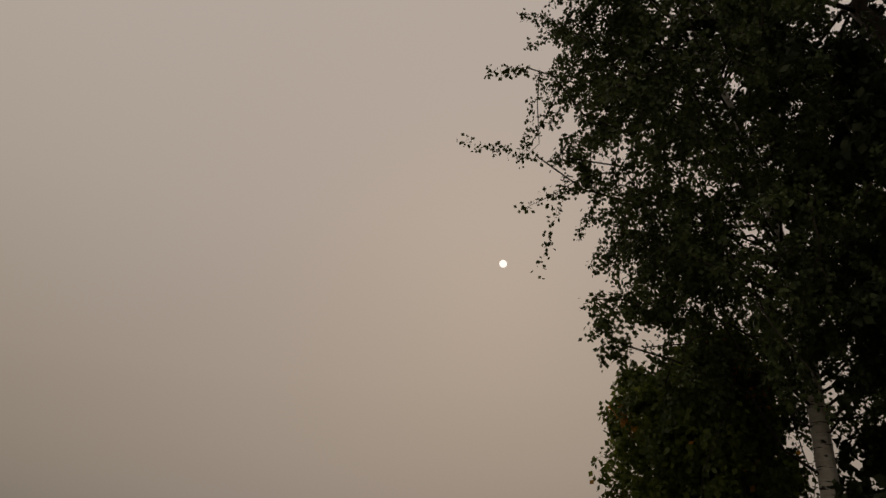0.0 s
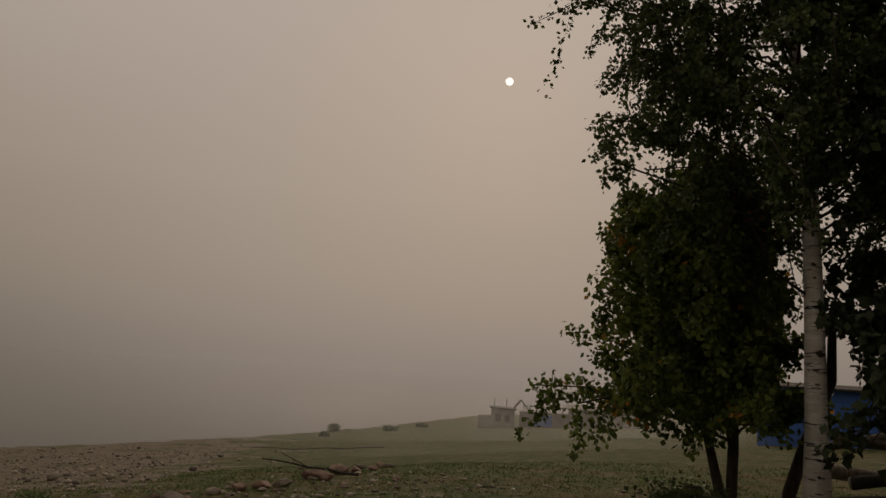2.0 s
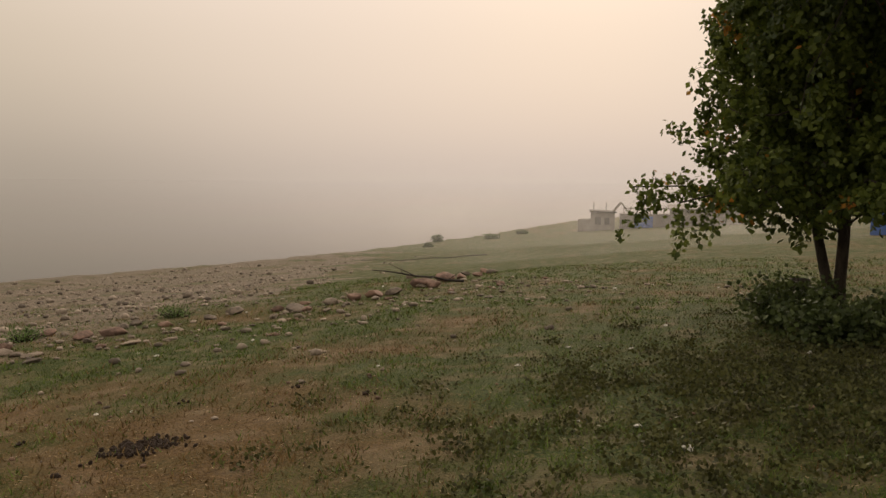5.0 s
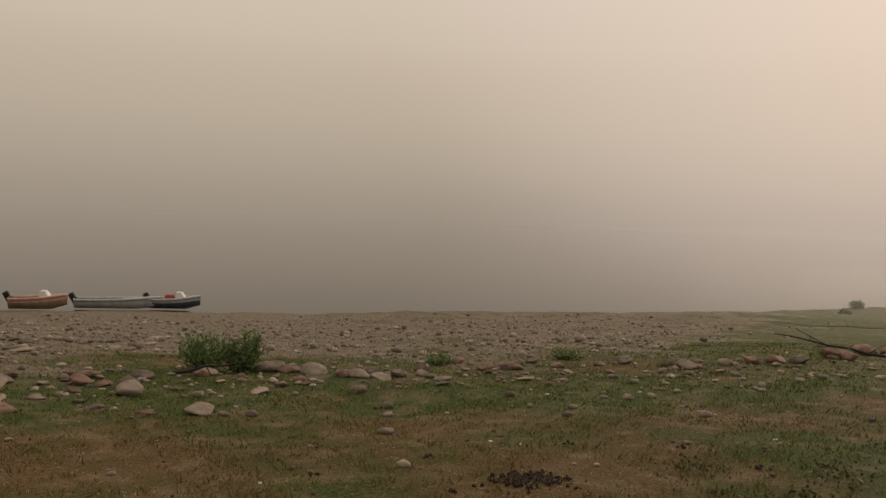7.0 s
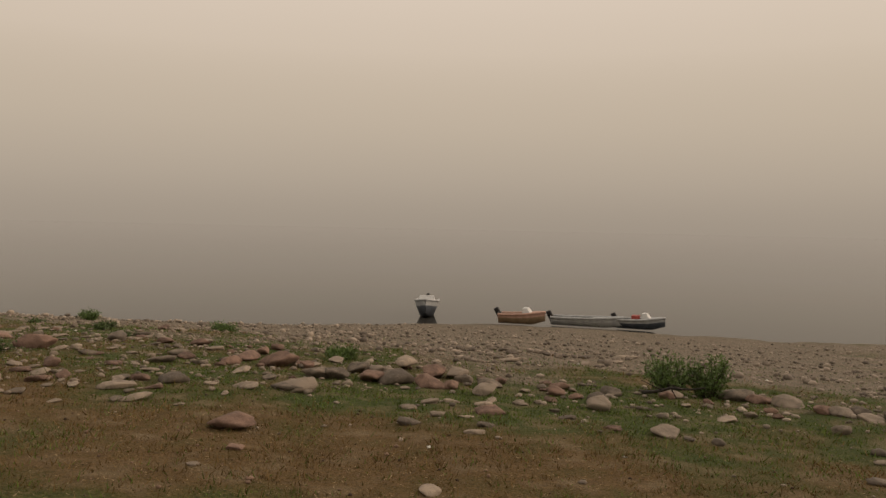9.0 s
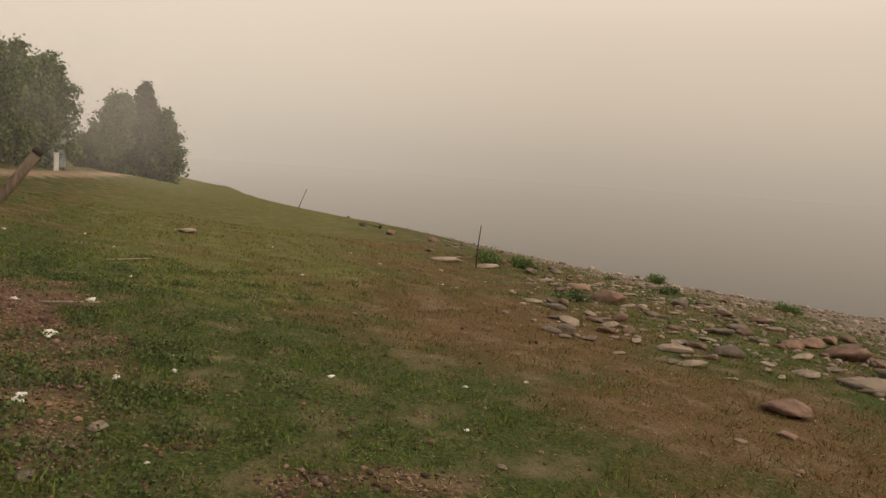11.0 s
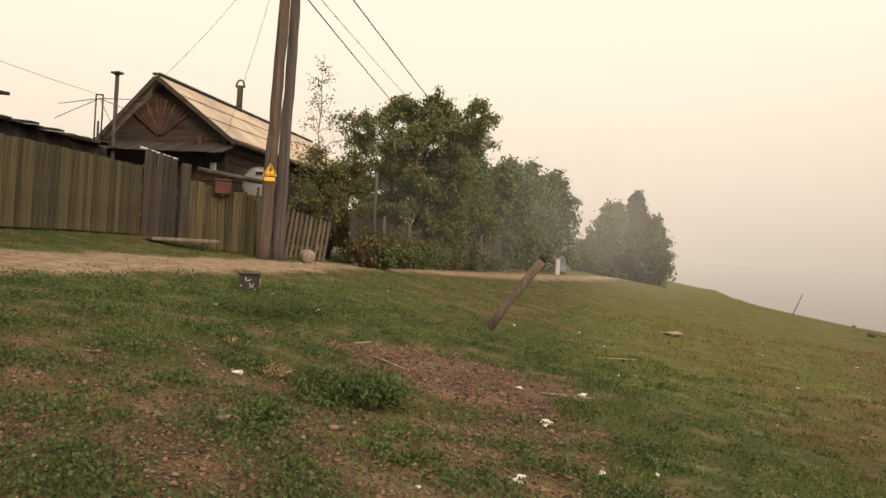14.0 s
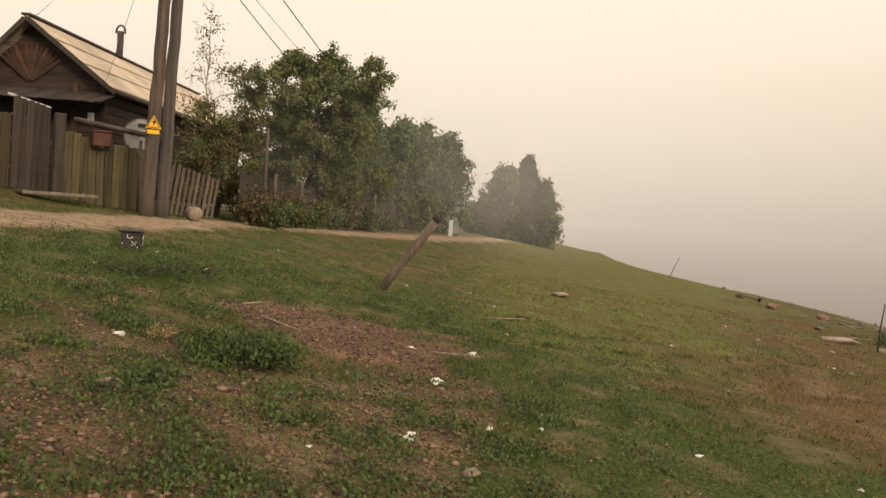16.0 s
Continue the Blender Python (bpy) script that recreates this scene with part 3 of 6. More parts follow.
# ---- the house side: fence, gate, house, poles ----
def board_run(parent, p0, p1, h0, h1, width, mat, name="board", seed=3, gap=0.01, lean=0.0, rail_mat=None, ragged=0.015):
    """Upright boards from p0 to p1, each a piece of its own, on two rails."""
    r = np.random.default_rng(seed)
    a, b = np.array(p0, float), np.array(p1, float)
    ln = float(np.linalg.norm(b - a))
    n = max(2, math.ceil(ln / (width + gap)))
    fit = ln / n / (width + gap)
    ang = math.degrees(math.atan2(b[1] - a[1], b[0] - a[0]))
    o = parent.matrix_world.translation
    shapes = []
    for k in range(4):
        bm = box(width, 0.025, 1.0, 0.004)
        for v in bm.verts:
            if v.co.z > 0.9:
                v.co.z += (0.006, -0.008, 0.01, 0.0)[k] * (1 if v.co.x > 0 else -0.6)
        me = bpy.data.meshes.new(name)
        bm.to_mesh(me)
        bm.free()
        me.materials.append(mat)
        shapes.append(me)
    for k in range(n):
        u = (k + 0.5) / n
        p = a + (b - a) * u
        g = gz(p[0], p[1])
        h = h0 + (h1 - h0) * u + r.uniform(-ragged, ragged)
        ob = part(name, shapes[int(r.integers(4))], None, parent)
        ob.matrix_basis = pose(p[0] - o.x, p[1] - o.y, g - o.z + 0.04, 0, r.uniform(-0.8, 0.8) + lean, ang) @ Matrix.Diagonal((fit, 1, h, 1)) @ Matrix.Translation((0, r.uniform(-0.006, 0.006), 0))
    for share in (0.25, 0.82):
        za, zb = gz(*a) + h0 * share, gz(*b) + h1 * share
        rail = tubes("rail", [([(a[0] - o.x, a[1] - 0.05 - o.y, za - o.z), (b[0] - o.x, b[1] - 0.05 - o.y, zb - o.z)], [0.035, 0.035])], rail_mat or mat, 4, False)
        part("rail", rail, None, parent)


def round_post(parent, x, y, h, r0, mat, name="post", lean=(0, 0), sides=10, sink=0.1, label=""):
    o = parent.matrix_world.translation
    g = gz(x, y)
    pts = [(x - o.x + lean[0] * u, y - o.y + lean[1] * u, g - o.z - sink + (h + sink) * u) for u in (0, 0.33, 0.66, 1)]
    return part(name, tubes(name, [(pts, [r0 * 1.06, r0, r0 * 0.97, r0 * 0.93])], mat, sides), None, parent, label)


tall = thing("board_fence", -13.0, -9.8, gz(-13.0, -9.8), 0, "tall mossy grey board fence beside the track", "fence")
board_run(tall, (-7.6, -9.35), (-16.95, -10.02), 1.55, 1.62, 0.16, MOSS_WOOD, seed=3)
for px in (-8.2, -12.0, -16.6):
    round_post(tall, px, -9.6 - (abs(px) - 8) * 0.06 - 0.12, 1.5, 0.07, OLD_WOOD)

gate = thing("garden_gate", -17.2, -10.0, gz(-17.2, -10.0), 0, "closed grey plank gate between heavy wooden posts", "gate")
board_run(gate, (-17.0, -10.0), (-17.62, -9.48), 2.05, 1.95, 0.17, DARK_WOOD, seed=5, rail_mat=OLD_WOOD, ragged=0.01, gap=-0.012)
cap = [(0.27, -0.1, gz(-16.95, -10.05) - gz(-17.2, -10.0) + 2.11), (-0.42, 0.5, gz(-17.62, -9.48) - gz(-17.2, -10.0) + 2.0)]
part("cap_rail", tubes("cap_rail", [(cap, [0.028, 0.028])], GREY_PAINT, 4, False), None, gate, "pale sheet-metal cap rail")
part("cross_board", box(1.1, 0.03, 0.14, 0.006), DARK_WOOD, gate).matrix_basis = pose(-0.15, 0.28, 1.05, 0, 0, 139)
part("threshold", box(1.6, 0.5, 0.07, 0.01), OLD_WOOD, gate, "pale plank threshold").matrix_basis = pose(0.35, 1.15, -0.06, 0, 0, -40)
side = thing("side_fence", -18.2, -8.6, gz(-18.2, -8.6), 0, "weathered board fence with heavy post and pipe rail", "fence")
part("gate_post", box(0.22, 0.22, 2.15, 0.02), DARK_WOOD, side, "thick square dark post").matrix_basis = pose(0.5, -0.72, -0.05, 0, 1.0, 40)
board_run(side, (-17.74, -9.2), (-18.75, -7.55), 1.55, 1.5, 0.17, MOSS_WOOD, seed=6, ragged=0.03)
part("pipe_rail", tubes("pipe_rail", [([(0.3, -0.5, 2.0), (-0.75, 1.45, 1.75)], [0.07, 0.06])], DARK_METAL, 10), None, side, "dark grey pipe rail")

PICKET = material("grey_picket_wood", (0.13, 0.105, 0.075), (0.045, 0.036, 0.027), 3.0, 0.9, 0.4, stretch=(6, 6, 0.5), by_object=0.3)
picket = thing("picket_fence", -19.6, -6.6, gz(-19.6, -6.6), 0, "low leaning picket fence of grey slats", "fence")
board_run(picket, (-18.85, -7.4), (-20.3, -6.45), 1.3, 1.05, 0.09, PICKET, name="slat", seed=8, gap=0.075, lean=9, rail_mat=DARK_WOOD)
far_fence = thing("garden_fence", -30.0, -7.0, gz(-30.0, -7.0), 0, "dark old board fence overgrown by garden shrubs", "fence")
for a, b in (((-21.3, -6.1), (-32.0, -5.9)), ((-32.0, -5.9), (-44.0, -2.2))):
    board_run(far_fence, a, b, 1.4, 1.35, 0.19, DARK_WOOD, seed=9, ragged=0.08)
for px, py in ((-24.0, -5.75), (-28.0, -5.72), (-32.0, -5.6), (-37.0, -4.0)):
    round_post(far_fence, px, py, 1.6, 0.06, OLD_WOOD)

metal_post = thing("metal_post", -22.9, -5.8, gz(-22.9, -5.8), 0, "thin grey metal post beside the garden fence", "post")
part("shaft", tubes("shaft", [([(0, 0, -0.1), (0.0, 0, 2.85)], [0.06, 0.055])], POLE_GREY, 8), None, metal_post)


def utility_pole(x, y, h, r0, mat, lean, label):
    t = thing("utility_pole", x, y, gz(x, y), 0, label, "utility pole", "poles by the gate")
    q = np.random.default_rng(int(h * 10))
    pts = [(lean[0] * u + q.normal() * 0.008, lean[1] * u + q.normal() * 0.008, -0.2 + (h + 0.2) * u) for u in np.linspace(0, 1, 19)]
    part("shaft", tubes("shaft", [(pts, [r0 * (1.14 - 0.014 * i + q.normal() * 0.025) for i in range(19)])], mat, 14), None, t)
    return t


pole = utility_pole(-17.35, -7.06, 8.6, 0.132, POLE_WOOD, (0.0, 0.27), "brown round timber utility pole with a yellow warning sign")
strut = utility_pole(-17.95, -6.93, 8.4, 0.125, POLE_GREY, (0.0, 0.12), "grey round timber pole leaning on its neighbour")


def warning_sign(parent):
    plate = bmesh.new()
    a, b, c = (-0.17, 0, 0), (0.17, 0, 0), (0, 0, 0.30)
    fr = [plate.verts.new(p) for p in (a, b, c)]
    bk = [plate.verts.new((p[0], 0.006, p[2])) for p in (a, b, c)]
    plate.faces.new(fr)
    plate.faces.new(bk[::-1])
    for i in range(3):
        plate.faces.new((fr[i], bk[i], bk[(i + 1) % 3], fr[(i + 1) % 3]))
    to_eye = math.degrees(math.atan2(-parent.location.x, parent.location.y))
    m = Matrix.Rotation(radians(to_eye), 4, "Z")
    sign = part("warning_sign", plate, YELLOW, parent, "yellow triangular high-voltage sign")
    sign.matrix_basis = Matrix.Translation((0, 0.062, 0)) @ m @ Matrix.Translation((0, -0.165, 1.97))
    bolt = as_mesh("bolt_mark", [(0.02, -0.004, 0.21), (-0.035, -0.004, 0.12), (0.005, -0.004, 0.125), (-0.015, -0.004, 0.04), (0.045, -0.004, 0.14), (0.005, -0.004, 0.135)], [(0, 1, 2), (5, 3, 4), (0, 2, 5), (0, 5, 4)], BLACK)
    part("bolt_mark", bolt, None, sign)
    rim = [(-0.13, -0.003, 0.025), (0.13, -0.003, 0.025), (0.0, -0.003, 0.255), (-0.13, -0.003, 0.025)]
    part("black_edge", tubes("black_edge", [(rim[i:i + 2], [0.008, 0.008]) for i in range(3)], BLACK, 4), None, sign)
    part("date_plate", box(0.26, 0.006, 0.09, 0.001), YELLOW, parent, "small ochre plate under the sign").matrix_basis = Matrix.Translation((0, 0.06, 0)) @ m @ Matrix.Translation((0, -0.165, 1.85))


warning_sign(pole)
band = tubes("steel_band", [([(0, 0, 7.05), (0, 0, 7.13)], [0.145, 0.145])], DARK_METAL, 14)
part("steel_band", band, None, pole)


def wire(points, label, r0=0.012, sag=0.4, n=14):
    runs = []
    t = thing("overhead_wire", *points[0], 0, label, "wire", "overhead wires")
    o = Vector(points[0])
    for a, b in zip(points, points[1:]):
        p = bent(a, b, sag, n)
        runs.append(([tuple(Vector(q) - o) for q in p], [r0] * n))
    part("strand", tubes("strand", runs, BLACK, 5), None, t)



def house():
    """Gable towards the gate, ridge running away from it."""
    x0, x1, yc, hw = -20.4, -33.0, -11.6, 2.0
    g = gz(-22, -9.6)
    t = thing("log_house", (x0 + x1) / 2, yc, g, 0, "old dark wooden house with a pale corrugated roof", "house")
    ln = x0 - x1
    eave, ridge = 4.42 - g, 5.88 - g
    over = 0.4
    # the yard side of the roof is narrower and steeper
    half, foot = {1: hw, -1: 1.6}, {1: eave, -1: eave - 0.25}
    # long walls and back wall in stacked boards
    for sy in (-1, 1):
        for k in range(12):
            bh = (foot[sy] - 0.05) / 12
            part("wall_board", box(ln, 0.09, bh - 0.012, 0.012), LOG_WOOD, t).matrix_basis = pose(0, sy * half[sy], k * bh)
    for sx in (-1, 1):
        wall = bmesh.new()
        prof = [(-half[-1], 0), (hw, 0), (hw, eave), (0, ridge - 0.12), (-half[-1], foot[-1])]
        f = [wall.verts.new((sx * (ln / 2 - 0.06), p[0], p[1])) for p in prof]
        b = [wall.verts.new((sx * (ln / 2 - 0.14), p[0], p[1])) for p in prof]
        wall.faces.new(f)
        wall.faces.new(b[::-1])
        for i in range(5):
            wall.faces.new((f[i], b[i], b[(i + 1) % 5], f[(i + 1) % 5]))
        bmesh.ops.recalc_face_normals(wall, faces=wall.faces[:])
        part("end_wall", wall, LOG_WOOD, t)
    # gable boards fanned out as rays, and horizontal boards below
    gx = ln / 2 - 0.03
    r = np.random.default_rng(12)
    for k in range(9):
        bh = (eave - 0.5) / 9
        part("wall_board", box(0.05, hw + half[-1] - 0.04, bh - 0.015, 0.008), LOG_WOOD, t).matrix_basis = pose(gx, (hw - half[-1]) / 2, k * bh)
    for k in range(13):
        a = radians(38 + 104 * k / 12)
        reach = min(1.0, 0.8 * (ridge - eave + 0.15) / max(0.25, math.sin(a) + abs(math.cos(a)) * (ridge - eave) / hw))
        part("ray_board", box(0.04, 0.11, reach, 0.006), WARM_BRIGHT if k in (3, 5, 7, 9) else WARM_WOOD, t, "red-brown board of a fan pattern").matrix_basis = pose(gx + 0.003 * k, 0, eave - 0.12, 0, 0, 0) @ Matrix.Rotation(-(math.pi / 2 - a), 4, "X") @ Matrix.Translation((0, 0, 0.02))
    # roof: two corrugated slopes with thickness
    n = 110
    for sy in (-1, 1):
        slope = math.atan2(ridge - foot[sy], half[sy])
        run = (half[sy] + over) / math.cos(slope)
        verts, faces = [], []
        for i in range(n * 2 + 1):
            px = -ln / 2 - 0.35 + (ln + 0.7) * i / (n * 2)
            dz = 0.022 if i % 2 else -0.022
            for th in (0.0, -0.02):
                for q, up in ((0.0, 0.0), (0.34, 0.05), (0.34, 0.0), (0.67, 0.05), (0.67, 0.0), (1.0, 0.05)):
                    verts.append((px, sy * q * run * math.cos(slope), ridge + 0.07 - q * run * math.sin(slope) + dz + th + up))
        for i in range(n * 2):
            o = i * 12
            faces += [(o + j, o + j + 1, o + j + 13, o + j + 12) for j in range(5)] + [(o + 6 + j, o + 18 + j, o + 19 + j, o + 7 + j) for j in range(5)] + [(o + 5, o + 11, o + 23, o + 17)]
        part("roof", as_mesh("roof", verts, faces, ROOF_SLATE), None, t, "pale corrugated sheet roof")
        # barge boards and gutter
        for sx in (-1, 1):
            bd = box(0.05, run + 0.05, 0.13, 0.008)
            part("barge_board", bd, DARK_WOOD, t).matrix_basis = Matrix.Translation((sx * (ln / 2 + 0.33), sy * run * math.cos(slope) / 2, ridge - run * math.sin(slope) / 2 - 0.07)) @ Matrix.Rotation(-sy * slope, 4, "X")
        part("gutter", tubes("gutter", [([(-ln / 2 - 0.3, sy * (half[sy] + over + 0.05), foot[sy] - 0.32), (ln / 2 + 0.35, sy * (half[sy] + over + 0.05), foot[sy] - 0.28)], [0.07, 0.07])], DARK_METAL, 8), None, t, "dark metal gutter")
    part("ridge_cap", box(ln + 0.7, 0.26, 0.06, 0.01), DARK_METAL, t).matrix_basis = pose(0, 0, ridge + 0.07)
    # lean-to shingle canopy under the gable
    cnt = 26
    for k in range(cnt):
        w = (2 * hw + 0.7) / cnt
        part("canopy_slat", box(1.15, w - 0.02, 0.035, 0.006), DARK_WOOD, t).matrix_basis = pose(gx + 0.5, -hw - 0.3 + (k + 0.5) * w, eave - 0.5 + r.uniform(-0.01, 0.01), 0, 18, 0)
    # corner board, window trim
    part("corner_board", box(0.14, 0.14, eave - 0.1, 0.01), WARM_WOOD, t, "red-brown corner board").matrix_basis = pose(gx + 0.02, hw, 0)
    part("corner_board", box(0.14, 0.14, eave - 0.1, 0.01), WARM_WOOD, t).matrix_basis = pose(gx + 0.02, hw - 0.75, 0)
    part("meter_box", box(0.1, 0.15, 0.3, 0.01), GREY_PAINT, t, "pale grey meter box").matrix_basis = pose(gx + 0.1, hw - 0.28, eave - 1.15)
    # chimney pipe with a hooped cap
    cx = ln / 2 - 5.2
    pipe = part("chimney_pipe", tubes("chimney_pipe", [([(cx, 0, ridge - 0.2), (cx, 0, ridge + 0.95)], [0.105, 0.105])], DARK_METAL, 12), None, t, "dark metal chimney pipe with hooped cap")
    hoop = [(cx, 0.15 * math.cos(q), ridge + 0.93 + 0.22 * math.sin(q)) for q in np.linspace(-0.2, math.pi + 0.2, 11)]
    part("cap", tubes("cap", [(hoop, [0.032] * 11)], DARK_METAL, 6), None, pipe)
    return t


house()


def mast():
    x, y = -19.6, -12.5
    t = thing("stove_pipe", x, y, gz(x, y), 0, "tall dark metal stove pipe with a small cap", "pipe")
    part("pipe", tubes("pipe", [([(0, 0, 0), (0, 0, 4.35)], [0.055, 0.055])], DARK_METAL, 10), None, t)
    part("cap", box(0.26, 0.26, 0.05, 0.01), DARK_METAL, t).matrix_basis = pose(0, 0, 4.36, 4, 0, 0)
    a = thing("tv_antenna", -18.7, -12.4, gz(-18.7, -12.4), 0, "thin metal television antenna on a double mast", "antenna")
    part("mast_tube", tubes("mast_tube", [([(0, 0, 0), (0, 0, 2.9)], [0.03, 0.03])], DARK_METAL, 6), None, a)
    loop = [(0, -0.1, 2.4), (0, -0.1, 3.6), (0, 0.1, 3.6), (0, 0.1, 2.4), (0, -0.1, 2.4)]
    part("frame_tube", tubes("frame_tube", [(loop[i:i + 2], [0.022, 0.022]) for i in range(4)], DARK_METAL, 6), None, a)
    for tip in ((0.2, -1.05, 3.3), (0.6, -0.85, 2.85), (-0.3, 1.4, 3.55), (0.2, 1.2, 3.1), (0.1, 0.75, 2.3)):
        part("whisker", tubes("whisker", [([(0, 0, 3.5), tip], [0.011, 0.008])], DARK_METAL, 4), None, a)


mast()


def dish():
    x, y = -18.6, -7.78
    t = thing("satellite_dish", x, y, gz(x, y), 0, "pale grey satellite dish beside the fence", "satellite dish")
    bm = bmesh.new()
    rings, segs = 6, 28
    vs = [[bm.verts.new((0.43 * i / rings * math.cos(a), 0.14 * (i / rings) ** 2, 0.43 * i / rings * math.sin(a))) for a in np.linspace(0, 2 * math.pi, segs, endpoint=False)] for i in range(1, rings + 1)]
    c = bm.verts.new((0, 0, 0))
    for k in range(segs):
        bm.faces.new((c, vs[0][k], vs[0][(k + 1) % segs]))
        for i in range(rings - 1):
            bm.faces.new((vs[i][k], vs[i + 1][k], vs[i + 1][(k + 1) % segs], vs[i][(k + 1) % segs]))
    bmesh.ops.solidify(bm, geom=bm.faces[:], thickness=0.012)
    head = pose(0, 0, 1.85, 0, 0, 110)
    part("reflector", bm, GREY_PAINT, t, "pale grey reflector", True).matrix_basis = head
    part("maker_plate", box(0.30, 0.012, 0.09, 0.002), BLACK, t, "dark plate with pale bars").matrix_basis = head @ pose(0.06, -0.035, 0.2)
    part("arm", tubes("arm", [([(0, 0, -0.5), (0, 0.55, -0.1)], [0.018, 0.018])], DARK_METAL, 6), None, t).matrix_basis = head
    part("stand", tubes("stand", [([(0, 0, -0.1), (0, 0, 1.75)], [0.035, 0.035])], DARK_METAL, 8), None, t)


dish()
letter = thing("letter_box", -17.98, -8.45, gz(-17.98, -8.45), -62, "faded red metal box hung on the fence", "box")
part("case", box(0.42, 0.16, 0.34, 0.03, (0, 0, 1.42)), RED_PAINT, letter)
part("lid", box(0.44, 0.18, 0.05, 0.02, (0, 0, 1.75)), RED_PAINT, letter)
part("bracket", box(0.06, 0.2, 0.05, 0.005, (0, 0.05, 1.38)), DARK_METAL, letter)

# shed roof behind the tall fence
shed = thing("shed", -13.0, -11.6, gz(-13.0, -11.6), 4, "low dark shed behind the fence with ragged roof boards", "shed")
part("shed_wall", box(8.2, 1.6, 2.0, 0.02), DARK_WOOD, shed)
for k in range(30):
    part("roof_board", box(0.25, 2.1 + 0.3 * math.sin(k * 2.3), 0.04, 0.006), DARK_WOOD, shed).matrix_basis = pose(-3.6 + k * 0.25, 0.1, 2.05 + 0.035 * math.sin(k * 1.7) + 0.0 * k, -4, 0, 2 * math.sin(k * 3.1))

outhouse = thing("outbuilding", -9.6, -10.2, gz(-9.6, -10.2), 0, "taller dark outbuilding with an overhanging board roof", "shed")
part("outhouse_wall", box(1.9, 1.4, 2.0, 0.02), DARK_WOOD, outhouse).matrix_basis = pose(0.2, -0.2, 0)
for k in range(9):
    part("roof_board", box(2.9, 0.21, 0.05, 0.008), DARK_WOOD, outhouse).matrix_basis = pose(0.05 + 0.04 * math.sin(k * 2.1), 1.25 - 0.22 * k, 2.05 + 0.035 * (k % 2), -3, 2, 0)

# wires to the pole top
TOP = (-17.35, -6.95, gz(-17.35, -6.95) + 8.0)
part("crossarm", box(0.12, 1.5, 0.12, 0.01), POLE_GREY, pole).matrix_basis = pose(0, 0.25, 7.95)
for a, b, c in (((-17.55, -6.47, 8.73), (-59.7, -5.98, 7.6), 0.018), ((-17.13, -7.5, 8.56), (-59.3, -9.05, 7.85), 0.018), ((-17.34, -7.01, 8.3), (-59.3, -9.19, 9.9), 0.01)):
    wire([a, b, (-120.0, b[1] + 9.0, 7.0)], "thin dark power line strung along the track", c, 0.25)
wire([(TOP[0], TOP[1], TOP[2] - 0.4), (-20.6, -11.7, 6.0)], "thin dark service wire to the roof ridge", 0.005, 0.15)
wire([(TOP[0], TOP[1], TOP[2] - 0.6), (-20.2, -9.5, 4.3)], "thin dark service wire to the eave", 0.005, 0.12)
wire([(TOP[0], TOP[1], TOP[2] - 0.3), (-6.0, -16.0, 8.6)], "thin dark power line crossing the yard", 0.006, 0.35)
wire([(-18.7, -12.4, gz(-18.7, -12.4) + 3.6), (-6.0, -14.0, 6.4)], "thin dark antenna cable to the yard", 0.005, 0.3)

# ---- trees ----
tree("birch_tree", 9.72, 3.12, 11.2, 0.15, [(0.26, 0.6), (0.34, 2.8), (0.42, 2.6), (0.49, 2.4), (0.6, 2.9), (0.72, 2.8), (0.82, 2.4), (0.92, 2.0), (1.0, 0.9)], LEAF_BIRCH, BIRCH_BARK, 122000, 0.066, "tall white-barked birch with drooping leafy branches", lean=(-0.75, 2.0), curve=True, limbs=115, hang=0.42, twigs=10, tight=0.13, spread=0.3, seed=4, first=0.38, limb_mat=BARK, limb_r=0.15, wobble=0.004)
tree("spruce_tree", 10.6, 1.5, 18.5, 0.22, [(0.1, 2.6), (0.3, 2.3), (0.42, 2.5), (0.55, 3.4), (0.68, 3.6), (0.85, 2.4), (1.0, 0.2)], NEEDLE, BARK, 76000, 0.12, "tall dark conifer standing behind the birch", lean=(0, 0), limbs=96, hang=0.4, twigs=10, tight=0.15, spread=0.3, seed=9, first=0.07, rise=-0.05, limb_r=0.2)
# added conifer, mostly out of view, that blocks sky light from the ground
tree("spruce_tree", 9.0, -1.7, 16.5, 0.2, [(0.1, 3.0), (0.3, 3.0), (0.6, 2.4), (1.0, 0.2)], NEEDLE, BARK, 52000, 0.14, "added dark conifer with low boughs, mostly out of view, shading the ground", limbs=80, hang=0.4, twigs=8, tight=0.18, spread=0.3, seed=91, first=0.1, rise=-0.05, limb_r=0.2)
tree("oak_sapling", 10.1, 4.3, 4.75, 0.075, [(0.2, 1.85), (0.3, 1.75), (0.42, 1.45), (0.55, 1.15), (0.72, 0.95), (0.9, 0.7), (1.0, 0.4)], LEAF_OAK, BARK, 56000, 0.088, "small broad-leaved tree with a few orange leaves", lean=(-0.1, 0.3), turn=(1.97, 0.36, 0.05), limbs=110, hang=0.14, twigs=6, tight=0.3, spread=0.22, seed=14, forks=3, first=0.33, second=LEAF_GOLD, second_share=0.025, limb_r=0.3, rise=0.1)
roots = thing("birch_roots", 9.72, 3.12, gz(9.72, 3.12), 0, "pale roots flaring from the birch into bare soil", "roots")
